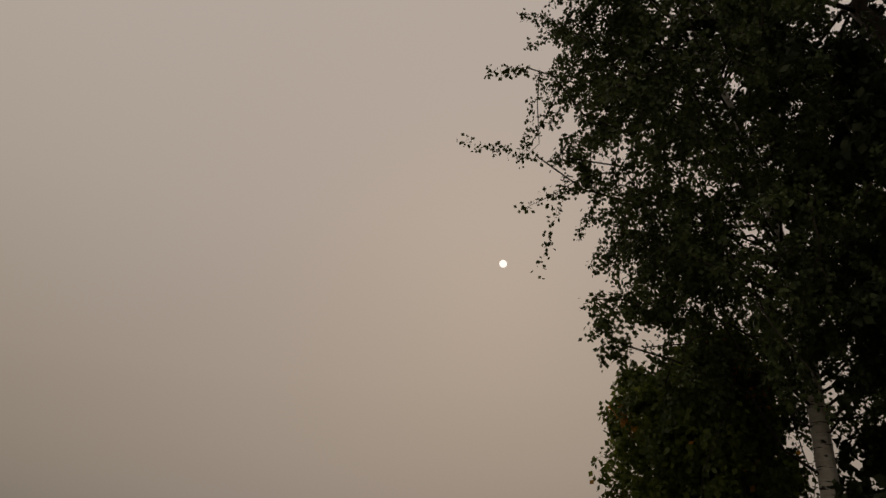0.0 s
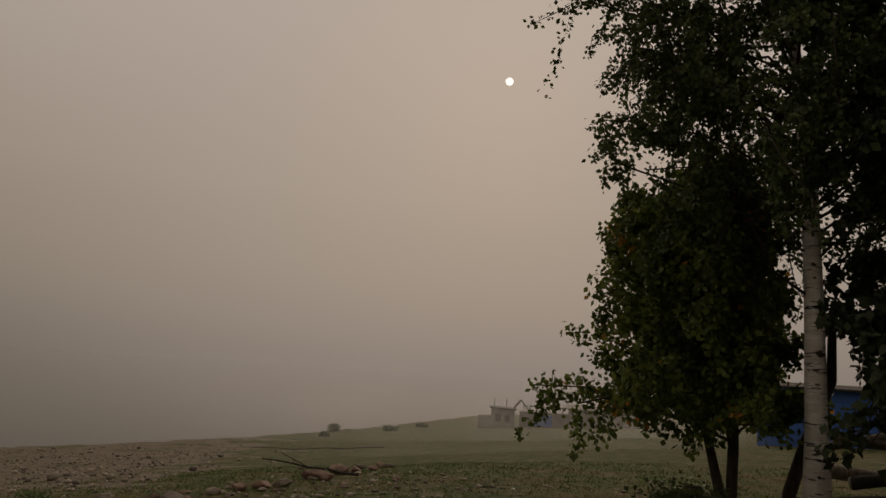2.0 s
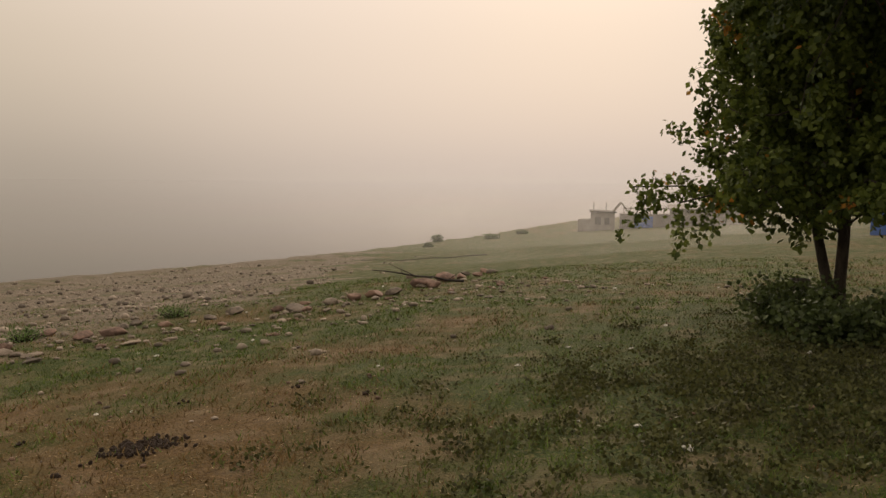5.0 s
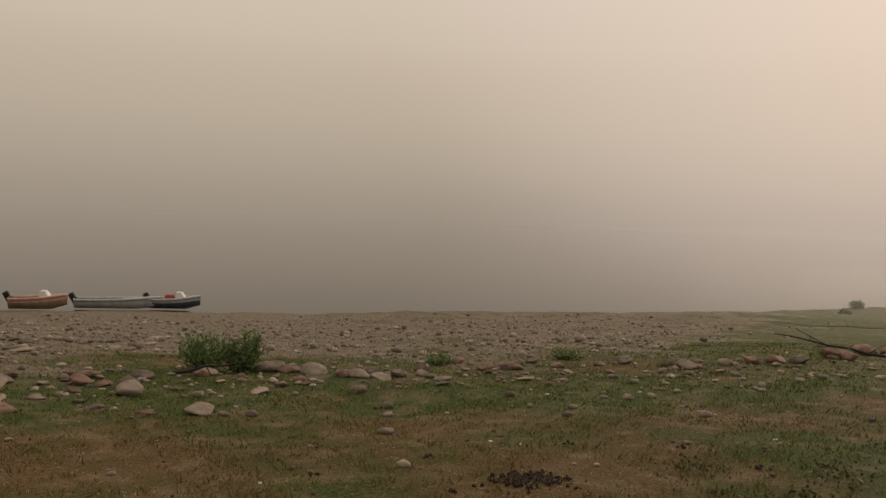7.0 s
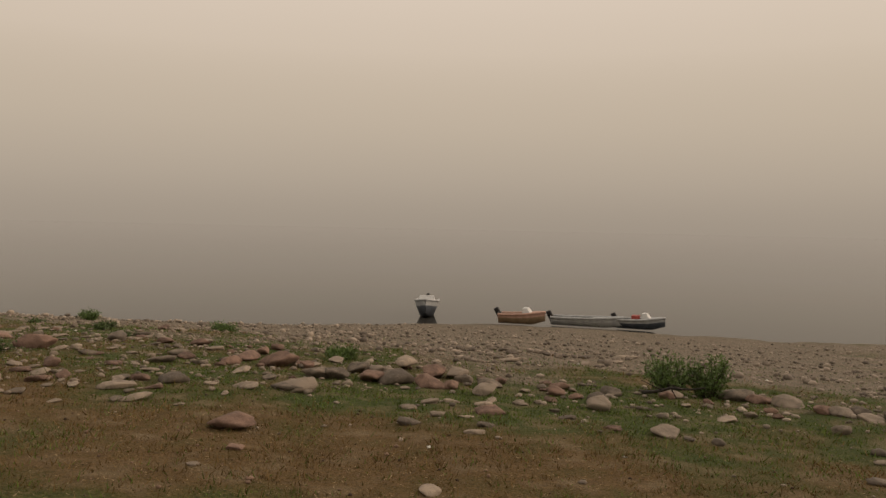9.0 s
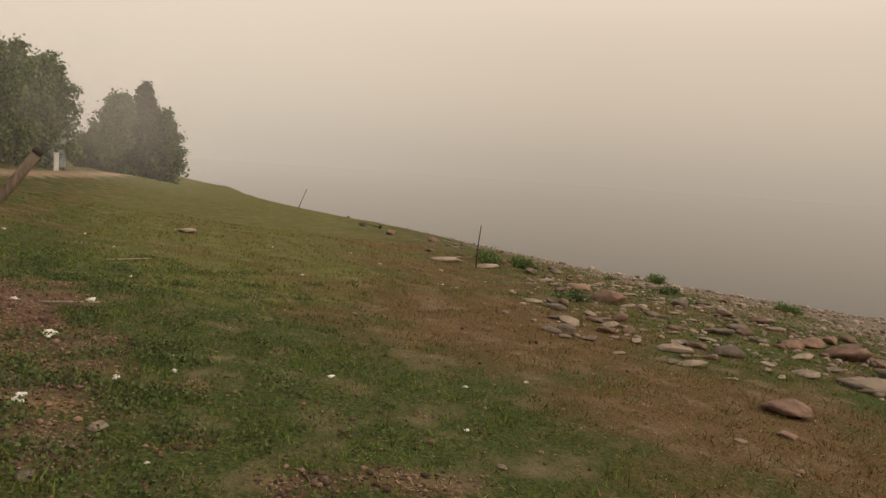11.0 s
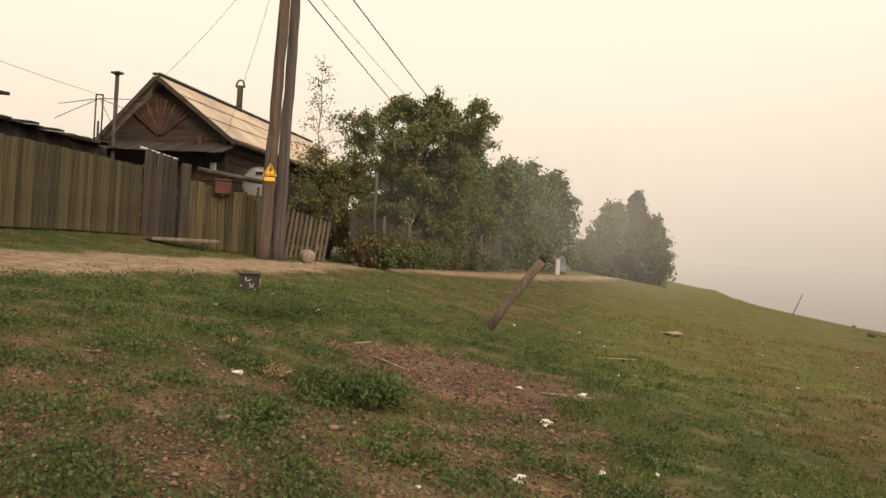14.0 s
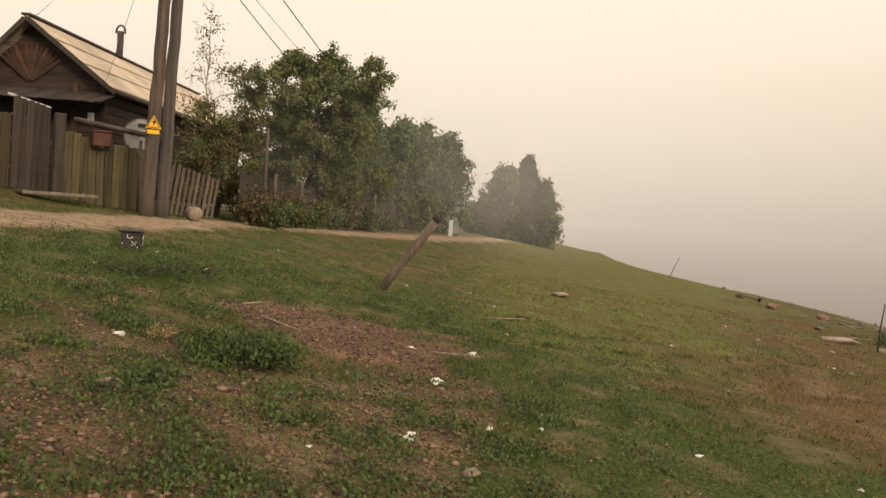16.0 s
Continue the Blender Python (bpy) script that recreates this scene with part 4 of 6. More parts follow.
for k, (a, ln) in enumerate(((200, 0.75), (235, 0.55), (280, 0.6), (160, 0.5), (325, 0.55), (100, 0.45))):
    ca, sa = math.cos(radians(a)), math.sin(radians(a))
    run = [(0.1 * ca, 0.1 * sa, 0.2), (0.22 * ca, 0.22 * sa, 0.07), (ln * 0.6 * ca, ln * 0.6 * sa, gz(9.72 + ln * 0.6 * ca, 3.12 + ln * 0.6 * sa) - gz(9.72, 3.12) + 0.02), (ln * ca, ln * sa, gz(9.72 + ln * ca, 3.12 + ln * sa) - gz(9.72, 3.12) - 0.03)]
    part("root", tubes("root", [(run, [0.09, 0.07, 0.045, 0.02])], BIRCH_BARK, 8), None, roots)
tree("rowan_tree", -33.9, -6.9, 7.5, 0.14, [(0.1, 3.0), (0.4, 3.3), (0.7, 3.1), (0.88, 2.4), (1.0, 0.9)], LEAF_ROWAN, BARK, 110000, 0.115, "broad green garden tree behind the fence", limbs=62, hang=0.25, twigs=6, spread=0.4, seed=21, forks=3, first=0.06, second=LEAF_RUST, second_share=0.09, tight=0.3)
tree("garden_willow", -38.5, -5.0, 6.4, 0.1, [(0.1, 1.4), (0.5, 1.5), (0.8, 1.2), (1.0, 0.4)], LEAF_FAR, BARK, 22000, 0.13, "slender drooping tree behind the garden fence", limbs=36, hang=0.6, twigs=6, spread=0.35, seed=27, first=0.1, tight=0.26)
tree("garden_birch", -23.5, -7.9, 6.3, 0.05, [(0.3, 0.5), (0.6, 0.8), (1.0, 0.2)], LEAF_RUST, BARK_PALE, 1100, 0.06, "thin half-bare birch with a pale stem", limbs=26, hang=0.1, twigs=4, spread=0.25, seed=23, first=0.3)
tree("garden_shrub_tree", -22.8, -7.2, 3.5, 0.06, [(0.2, 1.0), (0.6, 1.2), (1.0, 0.4)], LEAF_RUST, BARK, 15000, 0.07, "rusty-leaved shrub beside the picket fence", limbs=30, hang=0.2, twigs=4, spread=0.3, seed=25, forks=2, first=0.2, second=LEAF_ROWAN, second_share=0.4)
for k, (x, y, h, r0) in enumerate(((-47.5, -3.4, 6.6, 2.6), (-52.0, -1.4, 6.4, 2.0), (-42.5, -4.6, 5.6, 2.4))):
    tree("grove_tree", x, y, h, 0.14, [(0.1, r0 * 0.8), (0.45, r0), (0.75, r0 * 0.8), (1.0, 0.4)], LEAF_FAR, BARK, 26000, 0.2, "hazy green tree of the lakeside grove", group="grove along the track", limbs=44, hang=0.3, twigs=5, spread=0.45, seed=31 + k, first=0.12, forks=2)
for k, (x, y, h, r0) in enumerate(((-80.0, 5.0, 7.5, 2.1), (-82.0, 8.4, 6.8, 2.3), (-84.0, 3.0, 3.6, 1.8))):
    tree("grove_tree", x, y, h, 0.18, [(0.08, r0 * 0.8), (0.45, r0), (0.75, r0 * 0.8), (1.0, 0.5)], LEAF_FAR, BARK, 26000, 0.27, "tree at the end of the track, pale with smoke", group="grove along the track", limbs=44, hang=0.3, twigs=5, spread=0.55, seed=41 + k, first=0.08, forks=2)
tree("grove_spruce", -79.5, 6.9, 8.9, 0.2, [(0.08, 2.6), (0.4, 2.0), (0.75, 1.0), (1.0, 0.12)], NEEDLE, BARK, 24000, 0.28, "pointed conifer at the end of the track", limbs=60, hang=0.3, twigs=5, spread=0.4, seed=47, first=0.08, rise=0.0)

# ---- stones ----
def stone_shapes(kind, count, flat, seed):
    out = []
    r = np.random.default_rng(seed)
    for k in range(count):
        bm = bmesh.new()
        bmesh.ops.create_icosphere(bm, subdivisions=3, radius=0.5)
        o = Vector(r.uniform(-50, 50, 3))
        sx, sy, sz = 1.0, r.uniform(0.6, 0.85), flat * r.uniform(0.8, 1.25)
        cuts = [(Vector(r.normal(size=3)).normalized(), r.uniform(0.27, 0.40)) for _ in range(12)]
        for v in bm.verts:
            p = v.co.copy()
            p += p.normalized() * (0.2 * noise.noise(p * 2.0 + o) + 0.11 * noise.noise(p * 5 + o) + 0.07 * noise.noise(p * 11 + o))
            for d, h in cuts:
                q = p.dot(d) - h
                if q > 0:
                    p -= d * q * 0.93
            v.co = Vector((p.x * sx, p.y * sy, p.z * sz))
        me = bpy.data.meshes.new("stone")
        bm.to_mesh(me)
        bm.free()
        me.polygons.foreach_set("use_smooth", np.ones(len(me.polygons), bool))
        me.materials.append(kind)
        out.append(me)
    return out


ROUND = stone_shapes(STONE, 7, 0.44, 1) + stone_shapes(STONE_RED, 7, 0.42, 2)
SLAB = stone_shapes(STONE_PALE, 5, 0.24, 3) + stone_shapes(STONE, 3, 0.28, 4) + stone_shapes(STONE_RED, 2, 0.3, 5)
srng = np.random.default_rng(77)


def stone(x, y, size, shapes, label, sink=0.25, group="shore stones", turn=None):
    me = shapes[int(srng.integers(len(shapes)))]
    ob = new("stone", me)
    low = min(v.co.z for v in me.vertices) * size
    a = float(srng.uniform(0, 360)) if turn is None else turn
    ob.matrix_world = pose(x, y, gz(x, y) - low * (1 - 2 * sink), float(srng.uniform(-7, 7)), float(srng.uniform(-7, 7)), a) @ Matrix.Scale(size, 4)
    return tagged(ob, label, "stone", group)


LOOSE = []


def loose_stone(x, y, size, shapes, sink=0.2):
    """Notes a small stone for the joined strew of loose stones."""
    me = shapes[int(srng.integers(len(shapes)))]
    low = min(v.co.z for v in me.vertices) * size
    LOOSE.append((me, pose(x, y, gz(x, y) - low * (1 - 2 * sink), float(srng.uniform(-7, 7)), float(srng.uniform(-7, 7)), float(srng.uniform(0, 360))) @ Matrix.Scale(size, 4)))


def join_loose():
    bm = bmesh.new()
    mats = [STONE, STONE_RED, STONE_PALE]
    for me, m in LOOSE:
        n0, f0 = len(bm.verts), len(bm.faces)
        bm.from_mesh(me)
        bm.verts.ensure_lookup_table()
        bm.faces.ensure_lookup_table()
        for v in bm.verts[n0:]:
            v.co = m @ v.co
        for f in bm.faces[f0:]:
            f.material_index = mats.index(me.materials[0])
    me = bpy.data.meshes.new("loose_stones")
    bm.to_mesh(me)
    bm.free()
    for q in mats:
        me.materials.append(q)
    tagged(new("loose_stones", me), "small worn stones strewn along the bank and beach", "stones", kind="stuff")


PILE = [(-6.12, 10.27, 0.44), (-5.64, 10.53, 0.5), (-5.79, 11.34, 0.4), (-6.33, 10.12, 0.42), (-7.45, 10.63, 0.55), (-7.05, 10.88, 0.3), (-5.26, 10.7, 0.64), (-4.99, 11.47, 0.51), (-4.65, 10.5, 0.45), (-4.69, 11.63, 0.42), (-4.3, 10.54, 0.3), (-3.94, 11.12, 0.36), (-4.41, 11.28, 0.34), (-3.71, 10.26, 0.46), (-2.86, 11.13, 0.43), (-2.95, 11.69, 0.41), (-2.04, 10.21, 0.58), (-2.16, 10.71, 0.49), (-2.54, 10.96, 0.24), (-2.14, 11.6, 0.44), (-1.38, 12.04, 0.36), (-2.73, 10.35, 0.24), (-3.89, 11.6, 0.32)]
for x, y, s in PILE:
    stone(x, y, s * (1.28 if x < -3.9 else 1.0), ROUND[4:], "rounded reddish boulder heaped with others on the grass edge", 0.2)
ROW = [(-0.44, 13.3, 0.75), (-0.09, 13.0, 0.5), (0.27, 12.6, 0.6), (0.72, 11.9, 0.42), (0.96, 11.8, 0.45), (1.23, 11.95, 0.4), (1.58, 11.75, 0.36), (1.98, 11.8, 0.32), (-1.36, 12.3, 0.45), (2.05, 12.45, 0.36), (2.93, 13.68, 0.33), (3.27, 12.92, 0.42), (3.70, 12.83, 0.48), (4.34, 13.75, 0.34), (4.68, 13.23, 0.36), (6.94, 12.73, 0.56), (7.86, 12.97, 0.5), (8.51, 13.17, 0.5), (9.14, 13.4, 0.6), (9.57, 13.32, 0.46), (10.9, 14.0, 0.7), (13.6, 16.4, 0.85), (6.76, 13.14, 0.35), (6.08, 13.61, 0.42), (5.6, 13.53, 0.33), (11.4, 14.6, 0.5)]
for x, y, s in ROW:
    stone(x, y, s * 0.98, ROUND, "rounded stone in the row along the beach edge", 0.24)
FLAT = [(-3.6, 7.57, 0.34), (-3.51, 8.17, 0.27), (-3.77, 9.23, 0.3), (-3.08, 8.74, 0.46), (-4.04, 8.55, 0.26), (-3.96, 9.0, 0.3), (-2.76, 7.49, 0.25), (-2.8, 7.88, 0.24), (-2.22, 9.19, 0.22), (-1.05, 8.98, 0.46), (-3.33, 9.33, 0.34), (-3.41, 9.78, 0.27), (-3.02, 9.79, 0.24), (-3.2, 8.28, 0.2), (-1.59, 8.78, 0.25), (-1.52, 10.58, 0.26), (-2.48, 9.61, 0.22), (-2.33, 5.32, 0.3), (-0.45, 10.44, 0.4), (1.28, 11.64, 0.5), (-5.73, 8.5, 0.6), (2.12, 10.81, 0.27), (3.6, 11.64, 0.34), (5.19, 10.21, 0.22)]
for x, y, s in FLAT:
    stone(x, y, s * 1.08, SLAB, "flat pale stone sunk in the short grass", 0.34)
stone(-5.78, 12.0, 0.6, stone_shapes(STONE_PALE, 1, 0.3, 31), "bright pale slab lying on the boulder heap", -0.3)
stone(-4.95, 6.3, 0.62, stone_shapes(STONE_RED, 1, 0.26, 41), "flat red-brown stone lying on the grass", 0.1, turn=-35)
stone(7.76, 7.09, 0.26, stone_shapes(STONE, 1, 0.35, 33), "single dull stone lying on the meadow")
WEST = [(-18.39, 9.2, 0.84), (-17.1, 9.83, 0.59), (-13.26, 9.91, 0.6), (-9.28, 7.3, 0.31), (-8.48, 6.91, 0.38), (-8.87, 7.54, 0.24), (-8.34, 6.06, 0.27), (-7.9, 6.92, 0.24), (-7.95, 7.68, 0.3), (-9.11, 8.75, 0.33), (-9.66, 10.78, 0.46), (-8.51, 9.97, 0.32), (-7.27, 8.06, 0.48), (-7.15, 9.26, 0.34), (-8.31, 10.97, 0.52), (-8.83, 12.05, 0.35), (-9.06, 9.1, 0.26), (-5.72, 8.58, 0.58), (-6.15, 7.65, 0.17), (-6.19, 8.13, 0.34), (-4.16, 4.81, 0.11), (-4.25, 5.44, 0.21), (-6.09, 6.79, 0.14), (-11.0, 7.28, 0.34), (-8.18, 8.53, 0.28), (-6.65, 7.97, 0.2), (-6.55, 9.14, 0.27), (-7.13, 11.14, 0.3), (-7.2, 12.04, 0.37)]
for x, y, s in WEST:
    stone(x, y, s * 1.15, SLAB if s < 0.45 or x < -13 else ROUND, "sun-bleached flat stone on the grassy bank", 0.25)
for x, y, s in ((-9.3, 10.53, 0.45), (-8.2, 10.32, 0.42), (-8.64, 11.85, 0.42), (-7.43, 10.72, 0.55), (-6.51, 10.63, 0.4), (-6.27, 11.13, 0.55), (-5.92, 11.35, 0.58), (-5.37, 10.75, 0.47), (-11.72, 9.52, 0.75), (-31.2, 15.1, 0.6), (-33.3, 13.8, 0.8), (-36.5, 13.6, 0.6)):
    stone(x, y, s, ROUND, "rounded boulder on the edge of the stony bank", 0.2)
for x, y, s in ((12.55, 15.05, 0.6), (11.02, 13.72, 0.55), (14.23, 16.45, 0.5), (10.83, 13.89, 0.36), (14.94, 16.53, 0.45), (15.39, 17.54, 0.4), (14.39, 19.06, 0.4), (16.2, 17.2, 0.5), (17.5, 19.0, 0.5)):
    stone(x, y, s, ROUND, "boulder beside the driftwood branch", 0.2)
# further stones strewn through the row
for k in range(70):
    u = srng.uniform(-9, 14)
    w = 11.6 + 0.09 * max(u, 0) + (0.35 * (-u - 3) * -0.3 if u < -3 else 0) + srng.normal() * 0.75
    stone(u, w, float(srng.uniform(0.12, 0.3)), ROUND if k % 3 else SLAB, "small worn stone strewn along the beach edge", 0.2)

for k in range(75):
    u = float(srng.uniform(0, 1))
    x, y = -32 + 25 * u + srng.normal() * 0.8, 14.6 - 4.2 * u + srng.normal() * 0.9 + 1.4 * math.sin(u * 9) * 0.4
    loose_stone(x, y, float(srng.uniform(0.14, 0.45)), SLAB if k % 2 else ROUND)


def chip_field(name, xy, sizes, mat, label, flat=0.6, seed=1, sink=0.2):
    """Many small angular stones in one mesh."""
    r = np.random.default_rng(seed)
    ph = (1 + 5 ** 0.5) / 2
    ico = np.array([(-1, ph, 0), (1, ph, 0), (-1, -ph, 0), (1, -ph, 0), (0, -1, ph), (0, 1, ph), (0, -1, -ph), (0, 1, -ph), (ph, 0, -1), (ph, 0, 1), (-ph, 0, -1), (-ph, 0, 1)]) / 1.9 / 2
    tri = np.array([(0, 11, 5), (0, 5, 1), (0, 1, 7), (0, 7, 10), (0, 10, 11), (1, 5, 9), (5, 11, 4), (11, 10, 2), (10, 7, 6), (7, 1, 8), (3, 9, 4), (3, 4, 2), (3, 2, 6), (3, 6, 8), (3, 8, 9), (4, 9, 5), (2, 4, 11), (6, 2, 10), (8, 6, 7), (9, 8, 1)])
    n = len(xy)
    v = ico[None] * (1 + 0.25 * r.uniform(-1, 1, (n, 12, 1)))
    v = v * np.stack([np.ones(n), r.uniform(0.6, 1, n), flat * r.uniform(0.6, 1.3, n)], 1)[:, None, :] * sizes[:, None, None]
    a = r.uniform(0, 6.28, n)
    c, s = np.cos(a)[:, None], np.sin(a)[:, None]
    x, y = v[:, :, 0] * c - v[:, :, 1] * s, v[:, :, 0] * s + v[:, :, 1] * c
    g = ground_z(xy[:, 0], xy[:, 1]) + sizes * flat * (0.5 - sink)
    verts = np.stack([x + xy[:, 0:1], y + xy[:, 1:2], v[:, :, 2] + g[:, None]], 2).reshape(-1, 3)
    faces = (tri[None] + (np.arange(n) * 12)[:, None, None]).reshape(-1, 3)
    me = bpy.data.meshes.new(name)
    me.vertices.add(len(verts))
    me.vertices.foreach_set("co", verts.ravel().astype(np.float32))
    me.loops.add(faces.size)
    me.loops.foreach_set("vertex_index", faces.ravel().astype(np.int32))
    me.polygons.add(len(faces))
    me.polygons.foreach_set("loop_start", np.arange(0, faces.size, 3, dtype=np.int32))
    me.materials.append(mat)
    me.update(calc_edges=True)
    return tagged(new(name, me), label, "stones", kind="stuff")


def scatter(n, x0, x1, y0, y1, keep, seed):
    r = np.random.default_rng(seed)
    xy = np.stack([r.uniform(x0, x1, n), r.uniform(y0, y1, n)], 1)
    return xy[keep(xy[:, 0], xy[:, 1]) > r.uniform(0, 1, n)], r


xy, r = scatter(120000, -60, 70, 12, 68, lambda x, y: cover(x, y)[0] * (0.3 + 0.7 * smooth(-0.3, 0.5, waves(x, y, 4.2, 11.0) + 0.5 * waves(x, y, 1.6, 12.0))) * (y < shore_y(x) - 1.0 - 2.0 * (np.abs(x + 14) < 13)) * np.clip(1.3 - np.hypot(x, y) / 75, 0.12, 1), 5)
chip_field("beach_stones", xy, r.gamma(1.2, 0.05, len(xy)).clip(0.03, 0.38), PEBBLE, "grey-brown stones covering the beach", 0.6, 6)
xy, r = scatter(40000, -12, 6, -5.5, 8, lambda x, y: 0.05 + 0.6 * cover(x, y)[2], 8)
xy = xy[np.hypot(xy[:, 0], xy[:, 1]) > 0.4]
chip_field("soil_pebbles", xy, np.random.default_rng(3).gamma(2.0, 0.0095, len(xy)).clip(0.012, 0.09), SOIL_STONE, "small pebbles and clods on the bare soil", 0.6, 7)
xy, r = scatter(5000, -16, 14, 6, 15, lambda x, y: 0.55 * np.exp(-((y - 11.8) / 2.2) ** 2) + 0.05, 9)
chip_field("edge_pebbles", xy, np.random.default_rng(4).gamma(2.2, 0.03, len(xy)).clip(0.03, 0.2), PEBBLE, "small stones scattered at the grass edge", 0.5, 8)

for x, y, s in ((-3.98, 18.12, 0.5), (-5.14, 15.86, 0.5), (-4.91, 19.27, 0.32), (-6.07, 23.05, 0.36), (-3.92, 24.55, 0.44), (-6.82, 19.14, 0.28), (-3.54, 19.83, 0.46)):
    stone(x, y, s, SLAB[:5] + ROUND[:4], "pale stone standing out on the pebble beach", 0.15)
for k in range(60):
    loose_stone(-6.0 + srng.normal() * 1.6, 20.5 + srng.normal() * 1.3, float(srng.uniform(0.16, 0.34)), ROUND[:7])
# the stony bank to the west
for k in range(85):
    a, d = radians(float(srng.uniform(42, 56))), 9.5 + 17 * float(srng.uniform(0, 1)) ** 1.3
    loose_stone(-d * math.sin(a), d * math.cos(a), float(srng.gamma(3.0, 0.065)) + 0.08, SLAB if k % 3 else ROUND)
join_loose()
xy, r = scatter(16000, -32, -5, 4, 20, lambda x, y: 0.75 * smooth(61, 52, np.degrees(np.arctan2(-x, y))) * smooth(9.0, 11.5, np.hypot(x, y)) * (0.35 + 0.65 * smooth(-0.4, 0.4, waves(x, y, 2.4, 3.0))), 12)
chip_field("bank_pebbles", xy, np.random.default_rng(6).gamma(2.0, 0.026, len(xy)).clip(0.03, 0.25), STONE_PALE, "pale broken stones strewn over the bank", 0.45, 9)
for k in range(6):
    a, d = radians(float(srng.uniform(42, 60))), float(srng.uniform(10.5, 24))
    bush("bank_weed", -d * math.sin(a), d * math.cos(a), float(srng.uniform(0.2, 0.5)), float(srng.uniform(0.12, 0.3)), LEAF_FAR, 600, 0.045, "low green weed clump among the stones", 300 + k, group="weeds among the stones")

# ---- boats ----
def boat(x, y, rz, length, beam, height, side, deck, label, motor=True, shield=True, cover_mat=None):
    t = thing("motor_boat", x, y, WATER + 0.04, rz, label, "boat", "boats at the water's edge")
    n = 12
    outer, faces = [], []
    for i in range(n + 1):
        u = i / n
        w = beam / 2 * (1 - max(0, (u - 0.45) / 0.55) ** 2.2) * (0.9 + 0.1 * min(1, u * 4))
        w = max(w, 0.02)
        top = height * (0.82 + 0.28 * u ** 2)
        keel = 0.02 + 0.35 * height * max(0, (u - 0.7) / 0.3) ** 2
        px = (u - 0.5) * length + (0.25 * height if i == n else 0)
        outer += [(px, -w, top), (px, -w * 0.93, top * 0.66 + keel * 0.2), (px, -w * 0.6, keel + 0.05), (px, 0, keel), (px, w * 0.6, keel + 0.05), (px, w * 0.93, top * 0.66 + keel * 0.2), (px, w, top)]
    for i in range(n):
        for k in range(6):
            o = i * 7 + k
            faces.append((o, o + 1, o + 8, o + 7))
    faces.append(tuple(range(7)))
    hull = as_mesh("hull", outer, faces, [side, deck], True, [1 if i < n * 6 and i % 6 in (0, 5) else 0 for i in range(len(faces))])
    part("hull", hull, None, t)
    # gunwale and fore deck
    rail = [outer[i * 7] for i in range(n + 1)] + [outer[i * 7 + 6] for i in range(n, -1, -1)]
    part("gunwale", tubes("gunwale", [(rail, [0.08] * len(rail))], deck, 6), None, t)
    dk, df = [], []
    for i in range(7, n + 1):
        a, b = outer[i * 7], outer[i * 7 + 6]
        dk += [a, (a[0], 0, a[2] + 0.06), b]
    for i in range(n - 7):
        df += [(i * 3, i * 3 + 3, i * 3 + 4, i * 3 + 1), (i * 3 + 1, i * 3 + 4, i * 3 + 5, i * 3 + 2)]
    part("fore_deck", as_mesh("fore_deck", dk, df, deck), None, t)
    for u in (-0.22, 0.06):
        part("bench", box(0.3, beam * 0.86, 0.04, 0.008), deck, t).matrix_basis = pose(u * length, 0, height * 0.58)
    part("floor_boards", box(length * 0.62, beam * 0.6, 0.03, 0.004), DARK_WOOD, t).matrix_basis = pose(-0.12 * length, 0, 0.14)
    if shield:
        bm = box(0.62, beam * 0.72, 0.42, 0.03)
        for v in bm.verts:
            if v.co.z > 0.2:
                v.co.x = v.co.x * 0.55 - 0.12
                v.co.y *= 0.85
        part("windscreen", bm, GREY_PAINT, t, "milky raised windscreen").matrix_basis = pose(0.16 * length, 0, height * 0.9)
    if cover_mat:
        part("engine_cover", box(0.55, 0.6, 0.32, 0.05), cover_mat, t, "red cover").matrix_basis = pose(-0.08 * length, 0, height * 0.82)
    if motor:
        m = part("outboard_motor", box(0.34, 0.26, 0.36, 0.06), BLACK, t, "dark outboard motor tilted up")
        m.matrix_basis = pose(-0.5 * length - 0.12, 0, height * 0.9, 0, -28, 0)
        part("motor_leg", box(0.16, 0.07, 0.75, 0.02), BLACK, m).matrix_basis = pose(-0.1, 0, -0.6)
        part("bracket", box(0.1, 0.3, 0.25, 0.015), DARK_METAL, t).matrix_basis = pose(-0.5 * length + 0.02, 0, height * 0.68)
    return t


boat(-15.8, 51.1, 6, 3.0, 1.35, 0.84, HULL_OCHRE, HULL_RED, "orange and ochre motor boat with a small windscreen", True, True)
boat(-11.4, 52.2, 3, 4.9, 1.3, 0.72, HULL_GREY, HULL_GREY, "long pale grey open motor boat", True, False)
boat(-8.0, 52.8, 2, 3.0, 1.35, 0.78, HULL_DARK, HULL_GREY, "dark blue motor boat with a red cover and windscreen", True, True, RED_COVER)
boat(-23.5, 52.3, -68, 3.9, 1.75, 1.25, HULL_DARK, HULL_GREY, "pale-decked motor boat moored bow to the shore", True, True)

